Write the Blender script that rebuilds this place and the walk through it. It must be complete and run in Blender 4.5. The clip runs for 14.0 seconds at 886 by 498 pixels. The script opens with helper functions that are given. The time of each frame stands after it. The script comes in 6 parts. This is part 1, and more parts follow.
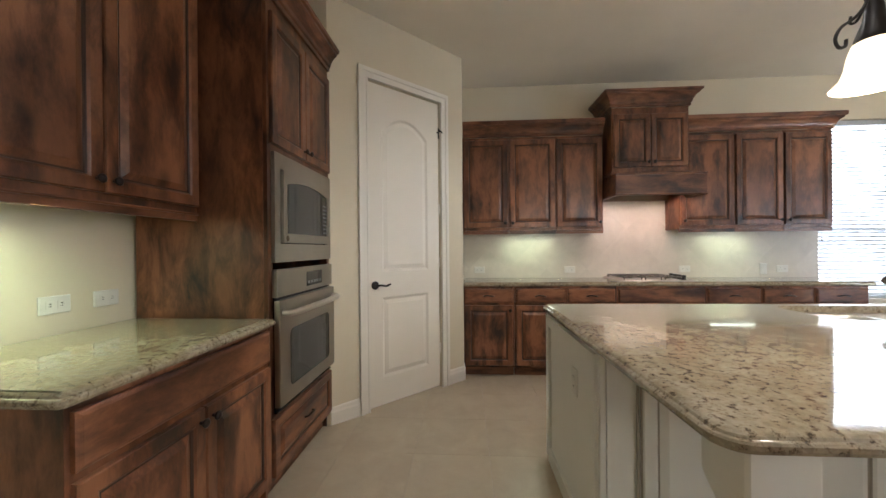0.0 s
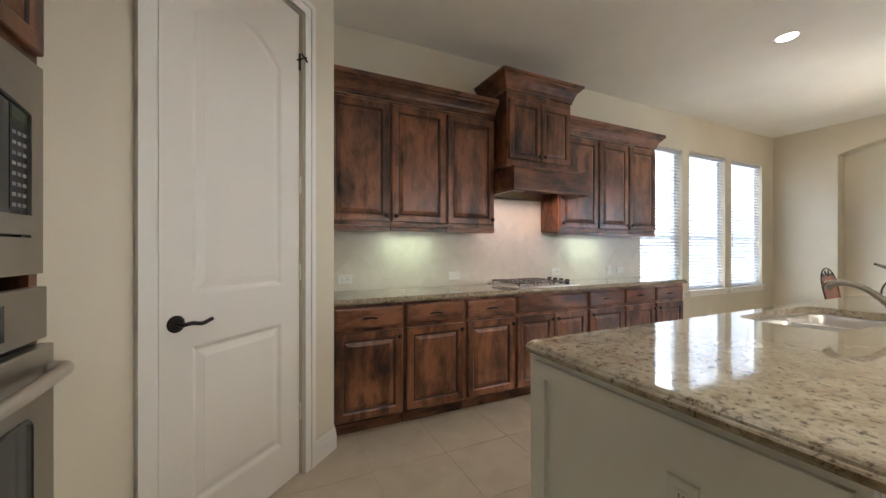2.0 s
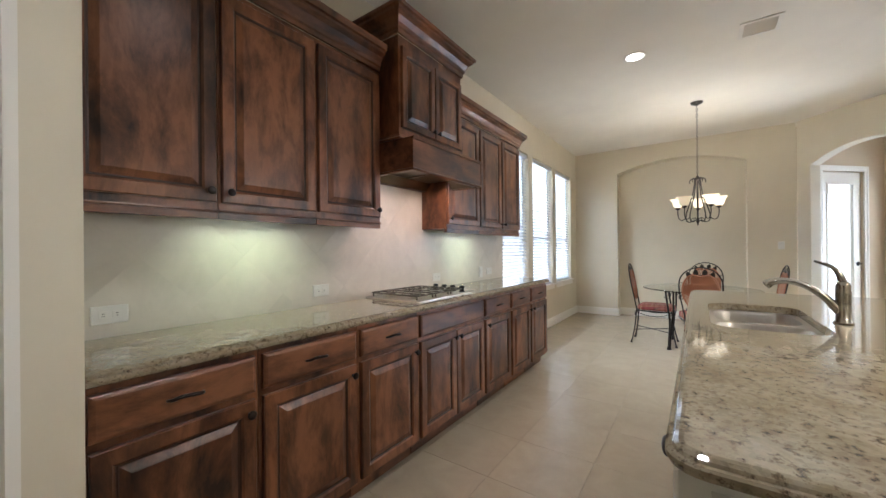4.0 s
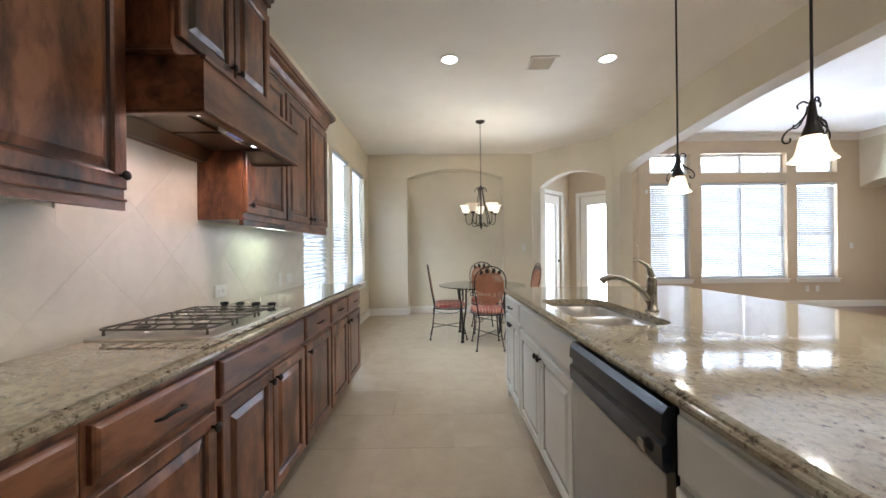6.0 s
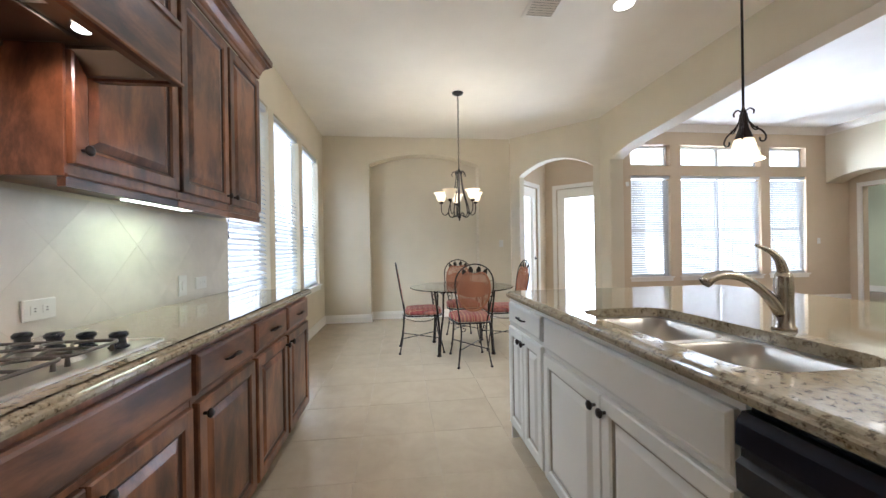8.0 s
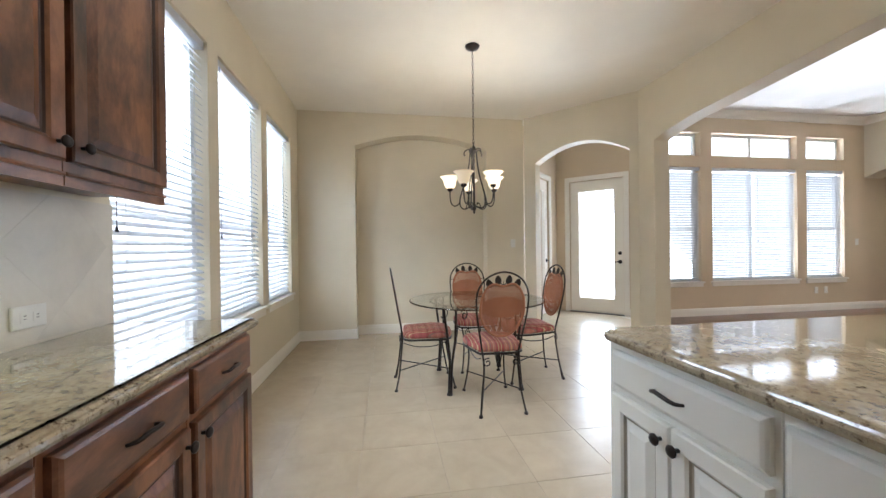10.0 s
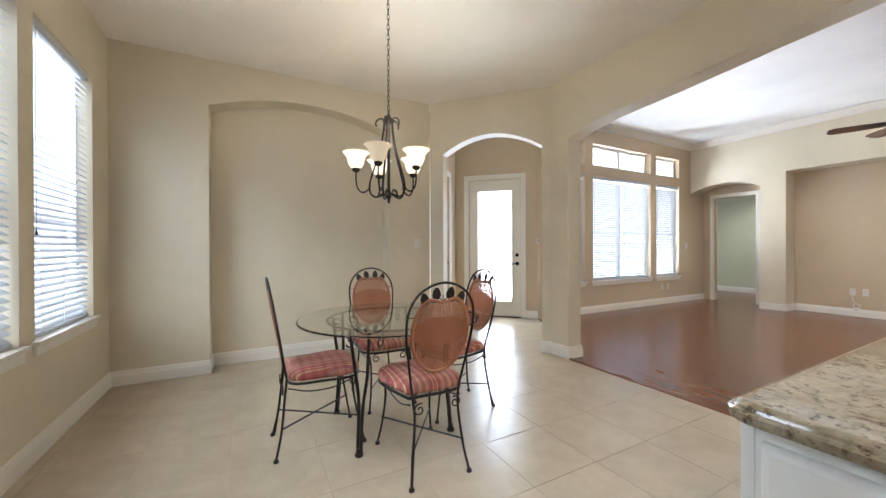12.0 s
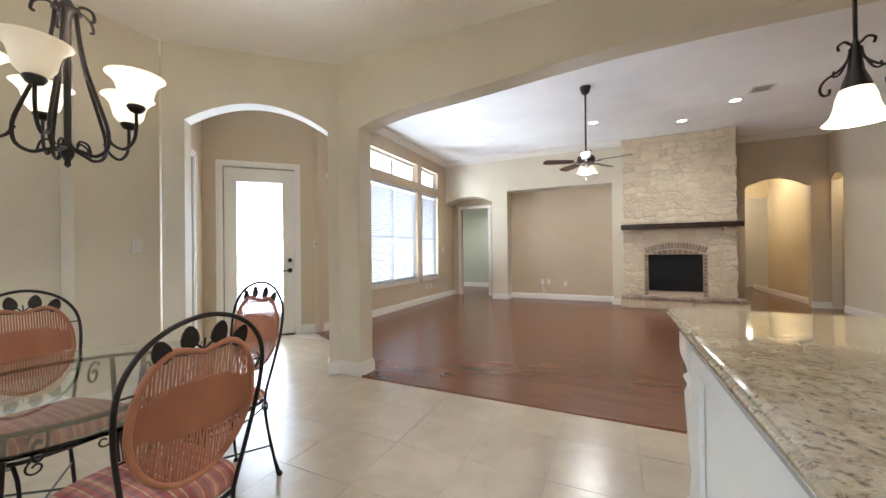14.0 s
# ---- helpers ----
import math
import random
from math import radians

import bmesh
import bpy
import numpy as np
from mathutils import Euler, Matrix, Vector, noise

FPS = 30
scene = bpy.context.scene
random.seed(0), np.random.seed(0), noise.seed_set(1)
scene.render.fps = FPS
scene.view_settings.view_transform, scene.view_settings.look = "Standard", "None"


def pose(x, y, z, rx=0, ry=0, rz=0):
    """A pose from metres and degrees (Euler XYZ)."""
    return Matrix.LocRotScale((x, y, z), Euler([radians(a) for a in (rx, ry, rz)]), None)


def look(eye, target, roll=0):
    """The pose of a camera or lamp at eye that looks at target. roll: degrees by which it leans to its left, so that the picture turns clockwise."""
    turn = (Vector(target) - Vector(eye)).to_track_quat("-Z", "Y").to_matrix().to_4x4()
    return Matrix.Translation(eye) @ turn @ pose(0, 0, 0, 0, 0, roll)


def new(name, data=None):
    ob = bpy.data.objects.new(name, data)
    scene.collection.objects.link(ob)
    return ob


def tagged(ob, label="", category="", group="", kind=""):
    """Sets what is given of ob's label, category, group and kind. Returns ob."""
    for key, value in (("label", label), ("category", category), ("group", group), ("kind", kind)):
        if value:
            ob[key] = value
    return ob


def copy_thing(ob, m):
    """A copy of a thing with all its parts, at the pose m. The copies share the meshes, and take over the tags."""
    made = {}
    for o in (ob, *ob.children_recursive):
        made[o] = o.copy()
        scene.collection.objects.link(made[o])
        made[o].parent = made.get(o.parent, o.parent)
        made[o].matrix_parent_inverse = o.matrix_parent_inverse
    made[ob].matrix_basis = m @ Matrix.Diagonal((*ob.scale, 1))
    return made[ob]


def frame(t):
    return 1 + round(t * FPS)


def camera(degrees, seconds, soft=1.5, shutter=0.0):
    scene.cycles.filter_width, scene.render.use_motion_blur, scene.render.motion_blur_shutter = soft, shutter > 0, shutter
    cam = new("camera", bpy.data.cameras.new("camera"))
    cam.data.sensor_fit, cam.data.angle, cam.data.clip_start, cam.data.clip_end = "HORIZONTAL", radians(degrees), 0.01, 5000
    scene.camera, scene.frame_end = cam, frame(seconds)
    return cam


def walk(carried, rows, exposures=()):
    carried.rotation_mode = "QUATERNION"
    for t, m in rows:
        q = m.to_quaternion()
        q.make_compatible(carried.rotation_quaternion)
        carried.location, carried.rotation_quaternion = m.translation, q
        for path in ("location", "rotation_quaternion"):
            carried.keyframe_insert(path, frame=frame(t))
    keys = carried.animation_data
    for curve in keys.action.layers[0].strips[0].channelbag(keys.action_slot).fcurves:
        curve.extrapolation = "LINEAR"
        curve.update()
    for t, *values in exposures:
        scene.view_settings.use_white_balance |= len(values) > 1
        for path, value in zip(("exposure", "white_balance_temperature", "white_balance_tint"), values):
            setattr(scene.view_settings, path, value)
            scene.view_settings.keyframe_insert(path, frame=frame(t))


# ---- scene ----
cam = camera(101.9, 14.0)
PATH = [
    (0, (-0.035, -0.132, 1.243), (-0.16, 1.864, 1.241), -0.5),
    (0.5, (-0.149, 0.112, 1.25), (-0.057, 2.11, 1.243), -0.2),
    (1, (-0.246, 0.394, 1.255), (0.113, 2.361, 1.243), -0.0),
    (1.5, (-0.335, 0.679, 1.252), (0.285, 2.58, 1.246), -0.1),
    (2, (-0.413, 0.965, 1.246), (0.449, 2.77, 1.246), 0.0),
    (4.5, (-0.194, 2.176, 1.248), (1.59, 3.081, 1.251), -0.6),
    (5, (-0.09, 2.322, 1.243), (1.815, 2.929, 1.247), -0.5),
    (5.5, (0.001, 2.443, 1.251), (1.98, 2.734, 1.25), -0.4),
    (6, (0.119, 2.567, 1.241), (2.119, 2.552, 1.243), -0.6),
    (6.5, (0.25, 2.623, 1.237), (2.241, 2.432, 1.239), -0.7),
    (7, (0.468, 2.642, 1.213), (2.455, 2.422, 1.215), -0.9),
    (7.5, (0.708, 2.659, 1.217), (2.695, 2.433, 1.215), -1.0),
    (8, (0.951, 2.682, 1.185), (2.937, 2.452, 1.184), -0.9),
    (10.5, (2.224, 2.808, 1.205), (4.186, 2.423, 1.197), -0.5),
    (11, (2.436, 2.831, 1.193), (4.36, 2.287, 1.191), -0.5),
    (11.5, (2.637, 2.843, 1.199), (4.494, 2.1, 1.197), -0.4),
    (12, (2.814, 2.836, 1.206), (4.577, 1.892, 1.2), -0.2),
    (12.5, (3.003, 2.811, 1.227), (4.629, 1.647, 1.219), -0.2),
    (13, (3.195, 2.756, 1.204), (4.63, 1.362, 1.208), -0.5),
    (13.5, (3.297, 2.655, 1.186), (4.456, 1.026, 1.196), -0.6),
    (14, (3.408, 2.588, 1.20), (4.26, 0.778, 1.208), -0.6),
]
walk(cam, [(t, look(eye, target, roll)) for t, eye, target, roll in PATH], [(0, 0.26, 5700, 10), (2, 0.16, 5600, 10), (5, 0.10, 5500, 10), (8, 0.17, 5450, 10), (11, 0.05, 5650, 10), (14, 0.08, 5600, 10)])

# ---- world, sun, lamps ----
world = bpy.data.worlds.new("world")
scene.world = world
world.use_nodes = True
_sky = world.node_tree.nodes.new("ShaderNodeTexSky")
_sky.sky_type, _sky.sun_disc = "NISHITA", False
_sky.sun_elevation, _sky.sun_rotation = radians(51), radians(214)
_bg = world.node_tree.nodes["Background"]
world.node_tree.links.new(_sky.outputs[0], _bg.inputs[0])
_bg.inputs[1].default_value = 0.13
sun = new("sun", bpy.data.lights.new("sun", "SUN"))
sun.data.energy, sun.data.angle, sun.data.color = 3.0, radians(0.6), (1, 0.95, 0.88)
sun.matrix_world = look((-40, -60, 90), (0, 0, 0))


def area(name, at, to, w, h, power, colour, spread=180):
    ob = new(name, bpy.data.lights.new(name, "AREA"))
    ob.data.shape, ob.data.size, ob.data.size_y = "RECTANGLE", w, h
    ob.data.energy, ob.data.color, ob.data.spread = power, colour, radians(spread)
    ob.matrix_world = look(at, to)
    return ob


def spot(name, at, power, colour, angle=120, size=0.05, to=None):
    ob = new(name, bpy.data.lights.new(name, "SPOT"))
    ob.data.energy, ob.data.color, ob.data.spot_size, ob.data.spot_blend, ob.data.shadow_soft_size = power, colour, radians(angle), 0.7, size
    ob.matrix_world = look(at, to or (at[0], at[1] + 0.001, at[2] - 1))
    return ob


def bulb(name, at, power, colour, size=0.03):
    ob = new(name, bpy.data.lights.new(name, "POINT"))
    ob.data.energy, ob.data.color, ob.data.shadow_soft_size = power, colour, size
    ob.location = at
    return ob


WARM, SKYC, CANC = (1, 0.86, 0.67), (0.87, 0.94, 1.0), (1, 0.94, 0.85)
YN = 3.93
NORTH_WINDOWS = [(3.70, 4.56), (4.71, 5.58), (5.74, 6.61)]
NZ = (0.68, 2.57)
XE = 7.34
EAST_WINDOWS = [(-2.50, -1.68), (-4.46, -2.72), (-5.49, -4.66)]
EZ, TZ = (0.585, 2.53), (2.72, 3.12)
# added area lamps out of view stand in for skylight and ground bounce
area("sky_light_north", (5.2, YN + 1.15, 3.5), (5.2, YN - 0.4, 1.3), 3.4, 1.3, 250, SKYC)
area("ground_light_north", (5.2, YN + 0.9, 0.0), (5.2, YN - 1.6, 3.0), 3.2, 0.7, 260, SKYC)
area("sky_light_east", (XE + 1.3, -3.6, 4.0), (XE - 0.4, -3.6, 1.6), 1.4, 4.2, 120, SKYC)
area("ground_light_east", (XE + 1.0, -3.6, 0.05), (XE - 2.2, -3.6, 3.5), 0.8, 4.0, 720, (0.95, 0.98, 1.0))
# added lamp behind the door glass, in place of daylight
area("door_light", (8.07, -1.07, 1.25), (5.5, 1.5, 1.0), 0.55, 1.9, 42, SKYC)
# the two at x 0.6 are assumed, added to light the west end
CANS = [(3.54, 2.46), (3.54, 0.95), (0.6, 2.2), (0.6, 0.7)]
for x, y in CANS:
    spot("can_light", (x, y, 3.03), 50, CANC, 130, 0.06)
LCANS = [(3.69, -4.5), (1.64, -4.44), (5.71, -4.59), (2.24, -5.14)]
for x, y in LCANS:
    spot("can_light_living", (x, y, 3.48), 40 if y < -5 else 85, CANC, 130, 0.06)
bulb("hall_light", (0.5, -8.4, 2.80), 42, WARM, 0.12)
bulb("hall_light", (0.3, -10.5, 2.75), 30, WARM, 0.12)
bulb("side_hall_light", (-1.2, -6.65, 2.80), 38, WARM, 0.12)
bulb("passage_light", (6.6, -6.22, 2.95), 16, WARM, 0.08)
spot("study_light", (6.7, -7.6, 2.7), 80, (1, 0.95, 0.85), 150, 0.1)
PENDANTS = [(2.65, 0.88), (1.73, 0.88), (1.04, 0.88)]
for x, y in PENDANTS:
    bulb("pendant_light", (x, y, 1.63), 13, WARM, 0.04)
for az in range(1, 5):
    a_ = radians(143 + 72 * az)
    bulb("chandelier_light", (5.2 + 0.222 * math.cos(a_), 1.985 + 0.222 * math.sin(a_), 1.85), 9, WARM, 0.03)
bulb("fan_light", (3.73, -2.9, 2.20), 60, (1, 0.93, 0.82), 0.06)
for x, y in [(0.66, 3.72), (2.72, 3.72)]:
    area("under_cabinet_light", (x, y + 0.05, 1.394), (x, y + 0.12, 0), 0.42, 0.05, 0.8, (0.84, 1, 0.54), 150)
area("under_cabinet_light", (-1.43, 0.9, 1.394), (-1.50, 0.9, 0), 0.05, 0.5, 2.7, (0.84, 1, 0.54), 150)
for x in (1.59, 2.045):
    spot("hood_light", (x, 3.56, 1.785), 8, (1, 0.68, 0.54), 150, 0.025, (x, 3.72, 0.9))

# ---- materials ----
class Nodes:
    """A material's node tree, with short calls."""

    def __init__(self, name):
        self.mat = bpy.data.materials.new(name)
        self.mat.use_nodes = True
        self.t = self.mat.node_tree
        self.b = self.t.nodes["Principled BSDF"]
        self.co = self.t.nodes.new("ShaderNodeTexCoord").outputs["Object"]

    def node(self, kind, **values):
        n = self.t.nodes.new(kind)
        for k, v in values.items():
            n.inputs[k.replace("_", " ")].default_value = v
        return n

    def link(self, a, b):
        self.t.links.new(a, b)

    def moved(self, scale=(1, 1, 1), rot=(0, 0, 0), rand=False):
        m = self.node("ShaderNodeMapping")
        m.inputs["Scale"].default_value, m.inputs["Rotation"].default_value = scale, rot
        self.link(self.co, m.inputs[0])
        if rand:
            i = self.node("ShaderNodeObjectInfo")
            v = self.node("ShaderNodeVectorMath")
            v.operation = "SCALE"
            v.inputs[0].default_value = (37, 23, 11)
            self.link(i.outputs["Random"], v.inputs["Scale"])
            self.link(v.outputs[0], m.inputs["Location"])
        return m.outputs[0]

    def noise(self, co, scale, detail=4, rough=0.6, dist=0.0):
        n = self.node("ShaderNodeTexNoise", Scale=scale, Detail=detail, Roughness=rough, Distortion=dist)
        self.link(co, n.inputs["Vector"])
        return n.outputs[0]

    def ramp(self, fac, stops):
        n = self.node("ShaderNodeValToRGB")
        e = n.color_ramp.elements
        while len(e) < len(stops):
            e.new(0.5)
        for s, (p, c) in zip(e, stops):
            s.position, s.color = p, (*c, 1) if len(c) == 3 else c
        self.link(fac, n.inputs[0])
        return n.outputs[0]

    def mix(self, a, b, fac, mode="MIX"):
        n = self.t.nodes.new("ShaderNodeMix")
        n.data_type, n.blend_type = "RGBA", mode
        for v, k in ((fac, 0), (a, 6), (b, 7)):
            if isinstance(v, (int, float)):
                n.inputs[k].default_value = v
            elif isinstance(v, tuple):
                n.inputs[k].default_value = (*v, 1)
            else:
                self.link(v, n.inputs[k])
        return n.outputs[2]

    def bump(self, height, strength, distance=0.002):
        n = self.node("ShaderNodeBump", Strength=strength, Distance=distance)
        self.link(height, n.inputs["Height"])
        self.link(n.outputs[0], self.b.inputs["Normal"])

    def done(self, colour=None, rough=0.5, metal=0.0, **more):
        for v, k in ((colour, "Base Color"), (rough, "Roughness"), (metal, "Metallic")):
            if v is None:
                continue
            if isinstance(v, (int, float)):
                self.b.inputs[k].default_value = v
            elif isinstance(v, tuple):
                self.b.inputs[k].default_value = (*v, 1)
            else:
                self.link(v, self.b.inputs[k])
        for k, v in more.items():
            self.b.inputs[k.replace("_", " ")].default_value = v
        return self.mat


def paint(name, colour, rough=0.6, bump=0.25, vary=0.06):
    n = Nodes(name)
    big = n.noise(n.moved(), 0.9, 3)
    dark = tuple(c * (1 - vary) for c in colour)
    light = tuple(min(1, c * (1 + vary)) for c in colour)
    col = n.ramp(big, [(0.3, dark), (0.7, light)])
    n.bump(n.noise(n.moved(), 90, 3), bump, 0.001)
    return n.done(col, rough)


def wood(name, a, b, c, knots=True, rough=0.35, axis="z", rand=True, blotchy=True):
    n = Nodes(name)
    s = {"z": (1, 1, 0.36), "x": (0.36, 1, 1), "y": (1, 0.36, 1)}[axis] if blotchy else {"z": (1, 1, 0.28), "x": (0.28, 1, 1), "y": (1, 0.28, 1)}[axis]

    def at(k):
        return n.moved(tuple(v * k for v in s), rand=rand)

    if blotchy:
        col = n.ramp(n.noise(at(7.5), 1.0, 7, 0.66, 0.3), [(0.33, a), (0.44, b), (0.58, c), (0.78, tuple(v * 0.9 for v in c))])
        streak = n.ramp(n.noise(at(42), 1.0, 4, 0.6, 0.6), [(0.30, (0.78, 0.74, 0.71)), (0.58, (1, 1, 1))])
    else:
        col = n.ramp(n.noise(at(5), 1.2, 3, 0.5, 0.2), [(0.22, a), (0.5, b), (0.80, c)])
        streak = n.ramp(n.noise(at(22), 1.0, 2), [(0.25, (0.84, 0.82, 0.80)), (0.70, (1, 1, 1))])
    col = n.mix(col, streak, 0.7, "MULTIPLY")
    if knots:
        v = n.node("ShaderNodeTexVoronoi", Scale=1.0)
        n.link(n.mix(n.moved((4.2, 4.2, 2.6), rand=rand), n.noise(at(10), 1.0, 3), 0.06, "ADD"), v.inputs["Vector"])
        k = n.ramp(v.outputs["Distance"], [(0.03, (0.10, 0.08, 0.07)), (0.08, (0.42, 0.38, 0.36)), (0.17, (1, 1, 1))])
        col = n.mix(col, k, 0.9, "MULTIPLY")
        dark = n.ramp(n.noise(at(3.0), 1.0, 2, 0.5, 0.2), [(0.34, (0.40, 0.37, 0.36)), (0.54, (1, 1, 1))])
        col = n.mix(col, dark, 0.8, "MULTIPLY")
    if blotchy:
        n.bump(n.noise(at(110), 1.0, 3), 0.12, 0.001)
    return n.done(col, rough)


M = {}
M["wall"] = paint("cream_wall_paint", (0.655, 0.585, 0.44), 0.55)
M["tan"] = paint("tan_wall_paint", (0.56, 0.445, 0.30), 0.55)
M["yellow"] = paint("yellow_wall_paint", (0.60, 0.49, 0.29), 0.55)
M["green"] = paint("green_wall_paint", (0.53, 0.53, 0.38), 0.55)
M["ceiling"] = paint("ceiling_paint", (0.82, 0.775, 0.68), 0.75, 0.5)
M["ceiling_white"] = paint("white_ceiling_paint", (0.90, 0.89, 0.86), 0.75, 0.5)
M["trim"] = paint("white_trim_paint", (0.78, 0.74, 0.66), 0.35, 0.06, 0.03)
M["door"] = paint("white_door_paint", (0.78, 0.73, 0.64), 0.32, 0.06, 0.03)
M["island"] = paint("antique_white_paint", (0.72, 0.71, 0.65), 0.35, 0.08, 0.05)
M["glaze"] = paint("brown_glaze_line", (0.34, 0.31, 0.25), 0.4, 0.05)
M["alder"] = wood("knotty_alder", (0.022, 0.009, 0.005), (0.108, 0.040, 0.018), (0.255, 0.106, 0.048), rough=0.30)
M["alder_x"] = wood("knotty_alder_level", (0.022, 0.009, 0.005), (0.104, 0.039, 0.018), (0.245, 0.102, 0.046), rough=0.30, axis="x")
M["alder_groove"] = paint("dark_glazed_groove", (0.035, 0.014, 0.008), 0.4, 0.05)
M["mantel"] = wood("dark_mantel_wood", (0.012, 0.006, 0.004), (0.03, 0.013, 0.008), (0.05, 0.022, 0.013), axis="x")
M["plank"] = wood("red_hardwood", (0.12, 0.048, 0.024), (0.155, 0.060, 0.028), (0.20, 0.082, 0.040), knots=False, rough=0.22, axis="x", blotchy=False)


def granite():
    n = Nodes("speckled_granite")
    co = n.moved()
    big = n.noise(co, 9, 5, 0.75, 0.2)
    col = n.ramp(big, [(0.30, (0.21, 0.160, 0.100)), (0.46, (0.29, 0.240, 0.158)), (0.62, (0.35, 0.305, 0.222)), (0.8, (0.31, 0.285, 0.23))])
    sp = n.ramp(n.noise(n.moved(), 48, 4, 0.8, 0.0), [(0.35, (0.09, 0.07, 0.06)), (0.41, (0.55, 0.48, 0.42)), (0.47, (1, 1, 1))])
    col = n.mix(col, sp, 0.85, "MULTIPLY")
    v = n.node("ShaderNodeTexVoronoi", Scale=85)
    n.link(co, v.inputs["Vector"])
    gr = n.ramp(v.outputs["Color"], [(0.0, (0.55, 0.52, 0.48)), (0.5, (1, 1, 1)), (1.0, (1.0, 0.96, 0.9))])
    col = n.mix(col, gr, 0.6, "MULTIPLY")
    return n.done(col, 0.07, 0.0, Coat_Weight=0.3, Coat_Roughness=0.03)


M["granite"] = granite()


def tiled(name, base, rough=0.22, vary=0.06):
    n = Nodes(name)
    i = n.node("ShaderNodeObjectInfo")
    col = n.ramp(n.noise(n.moved(rand=True), 5, 5, 0.65, 0.5), [(0.3, tuple(c * 0.9 for c in base)), (0.7, tuple(min(1, c * 1.06) for c in base))])
    tone = n.ramp(i.outputs["Random"], [(0, (1 - vary,) * 3), (1, (1, 1, 1))])
    col = n.mix(col, tone, 1.0, "MULTIPLY")
    n.bump(n.noise(n.moved(), 14, 4), 0.06, 0.002)
    return n.done(col, rough)


M["tile"] = tiled("beige_floor_tile", (0.46, 0.378, 0.265), 0.27, 0.03)
M["grout"] = paint("tan_grout", (0.415, 0.35, 0.262), 0.6, 0.2)
M["splash"] = tiled("cream_backsplash_tile", (0.62, 0.57, 0.48), 0.38, 0.05)
M["splash_grout"] = paint("cream_splash_grout", (0.59, 0.55, 0.455), 0.6, 0.1)
M["stone"] = tiled("cream_limestone", (0.74, 0.61, 0.43), 0.9, 0.14)
M["mortar"] = paint("cream_mortar", (0.62, 0.50, 0.36), 0.95, 0.6)
M["brick"] = tiled("tan_firebox_brick", (0.42, 0.31, 0.22), 0.9, 0.35)


def plain(name, colour, rough=0.5, metal=0.0, scratch=0.0, **more):
    n = Nodes(name)
    if scratch:
        n.bump(n.noise(n.moved((3, 3, 160)), 2.0, 3), scratch, 0.0006)
    col = n.ramp(n.noise(n.moved(), 6, 3), [(0.3, tuple(c * 0.88 for c in colour)), (0.7, colour)])
    return n.done(col, rough, metal, **more)


M["steel"] = plain("brushed_stainless_steel", (0.42, 0.40, 0.36), 0.30, 1.0, 0.15)
M["steel_x"] = plain("sink_steel", (0.66, 0.62, 0.56), 0.30, 1.0)
M["hood_steel"] = plain("warm_hood_steel", (0.21, 0.175, 0.14), 0.30, 1.0)
M["nickel"] = plain("brushed_nickel", (0.42, 0.38, 0.32), 0.25, 1.0)
M["black"] = plain("black_plastic", (0.008, 0.012, 0.020), 0.18)
M["oven_glass"] = plain("dark_oven_glass", (0.03, 0.032, 0.03), 0.06)
M["iron"] = plain("dark_bronze_iron", (0.030, 0.024, 0.020), 0.38, 0.6)
M["grate"] = plain("grey_cast_grate", (0.11, 0.095, 0.082), 0.38, 0.5)
M["bronze"] = plain("oil_rubbed_bronze", (0.028, 0.022, 0.02), 0.35, 0.7)
M["plate"] = plain("white_plastic_plate", (0.72, 0.70, 0.64), 0.4)


def thin_vinyl():
    """White slat that lets a part of the daylight through."""
    n = Nodes("white_blind_slat")
    t = n.node("ShaderNodeBsdfTranslucent")
    t.inputs[0].default_value = (0.60, 0.63, 0.68, 1)
    x = n.node("ShaderNodeMixShader", Fac=0.14)
    n.done((0.56, 0.565, 0.575), 0.45)
    n.link(n.b.outputs[0], x.inputs[1])
    n.link(t.outputs[0], x.inputs[2])
    n.link(x.outputs[0], n.t.nodes["Material Output"].inputs[0])
    return n.mat


M["blind"] = thin_vinyl()
M["vinyl"] = plain("white_window_frame", (0.78, 0.78, 0.76), 0.4)
M["fire"] = plain("black_firebox", (0.012, 0.012, 0.014), 0.6)
M["log"] = plain("ceramic_log", (0.10, 0.05, 0.035), 0.9)


def glass(name, tint=(1, 1, 1), rough=0.0):
    n = Nodes(name)
    return n.done(tint, rough, 0.0, Transmission_Weight=1.0, IOR=1.45)


M["glass"] = glass("clear_window_glass")
M["tabletop"] = glass("green_tinted_table_glass", (0.90, 0.95, 0.93))


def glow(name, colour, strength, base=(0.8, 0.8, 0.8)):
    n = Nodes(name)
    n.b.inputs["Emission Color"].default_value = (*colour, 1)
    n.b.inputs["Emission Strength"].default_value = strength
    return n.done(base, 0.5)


M["shade_lit"] = glow("lit_frosted_glass", (1, 0.80, 0.52), 1.35, (0.8, 0.72, 0.58))
# shade without a bulb; its brightness is put in as weak emission
M["shade_amber"] = glow("faint_glow_amber_glass", (1, 0.76, 0.46), 0.36, (0.66, 0.56, 0.40))
M["can_lit"] = glow("lit_lamp_lens", (1, 0.90, 0.74), 7.0)
M["display_blue"] = glow("blue_lit_button", (0.25, 0.35, 1.0), 0.25, (0.12, 0.16, 0.4))
M["tube_lit"] = glow("lit_tube_lens", (0.93, 1, 0.78), 9.0)
# outdoor brightness given as emission, for the backdrop sheets
M["outside"] = glow("glowing_outdoor_backdrop", (0.90, 0.95, 1.0), 1.15)

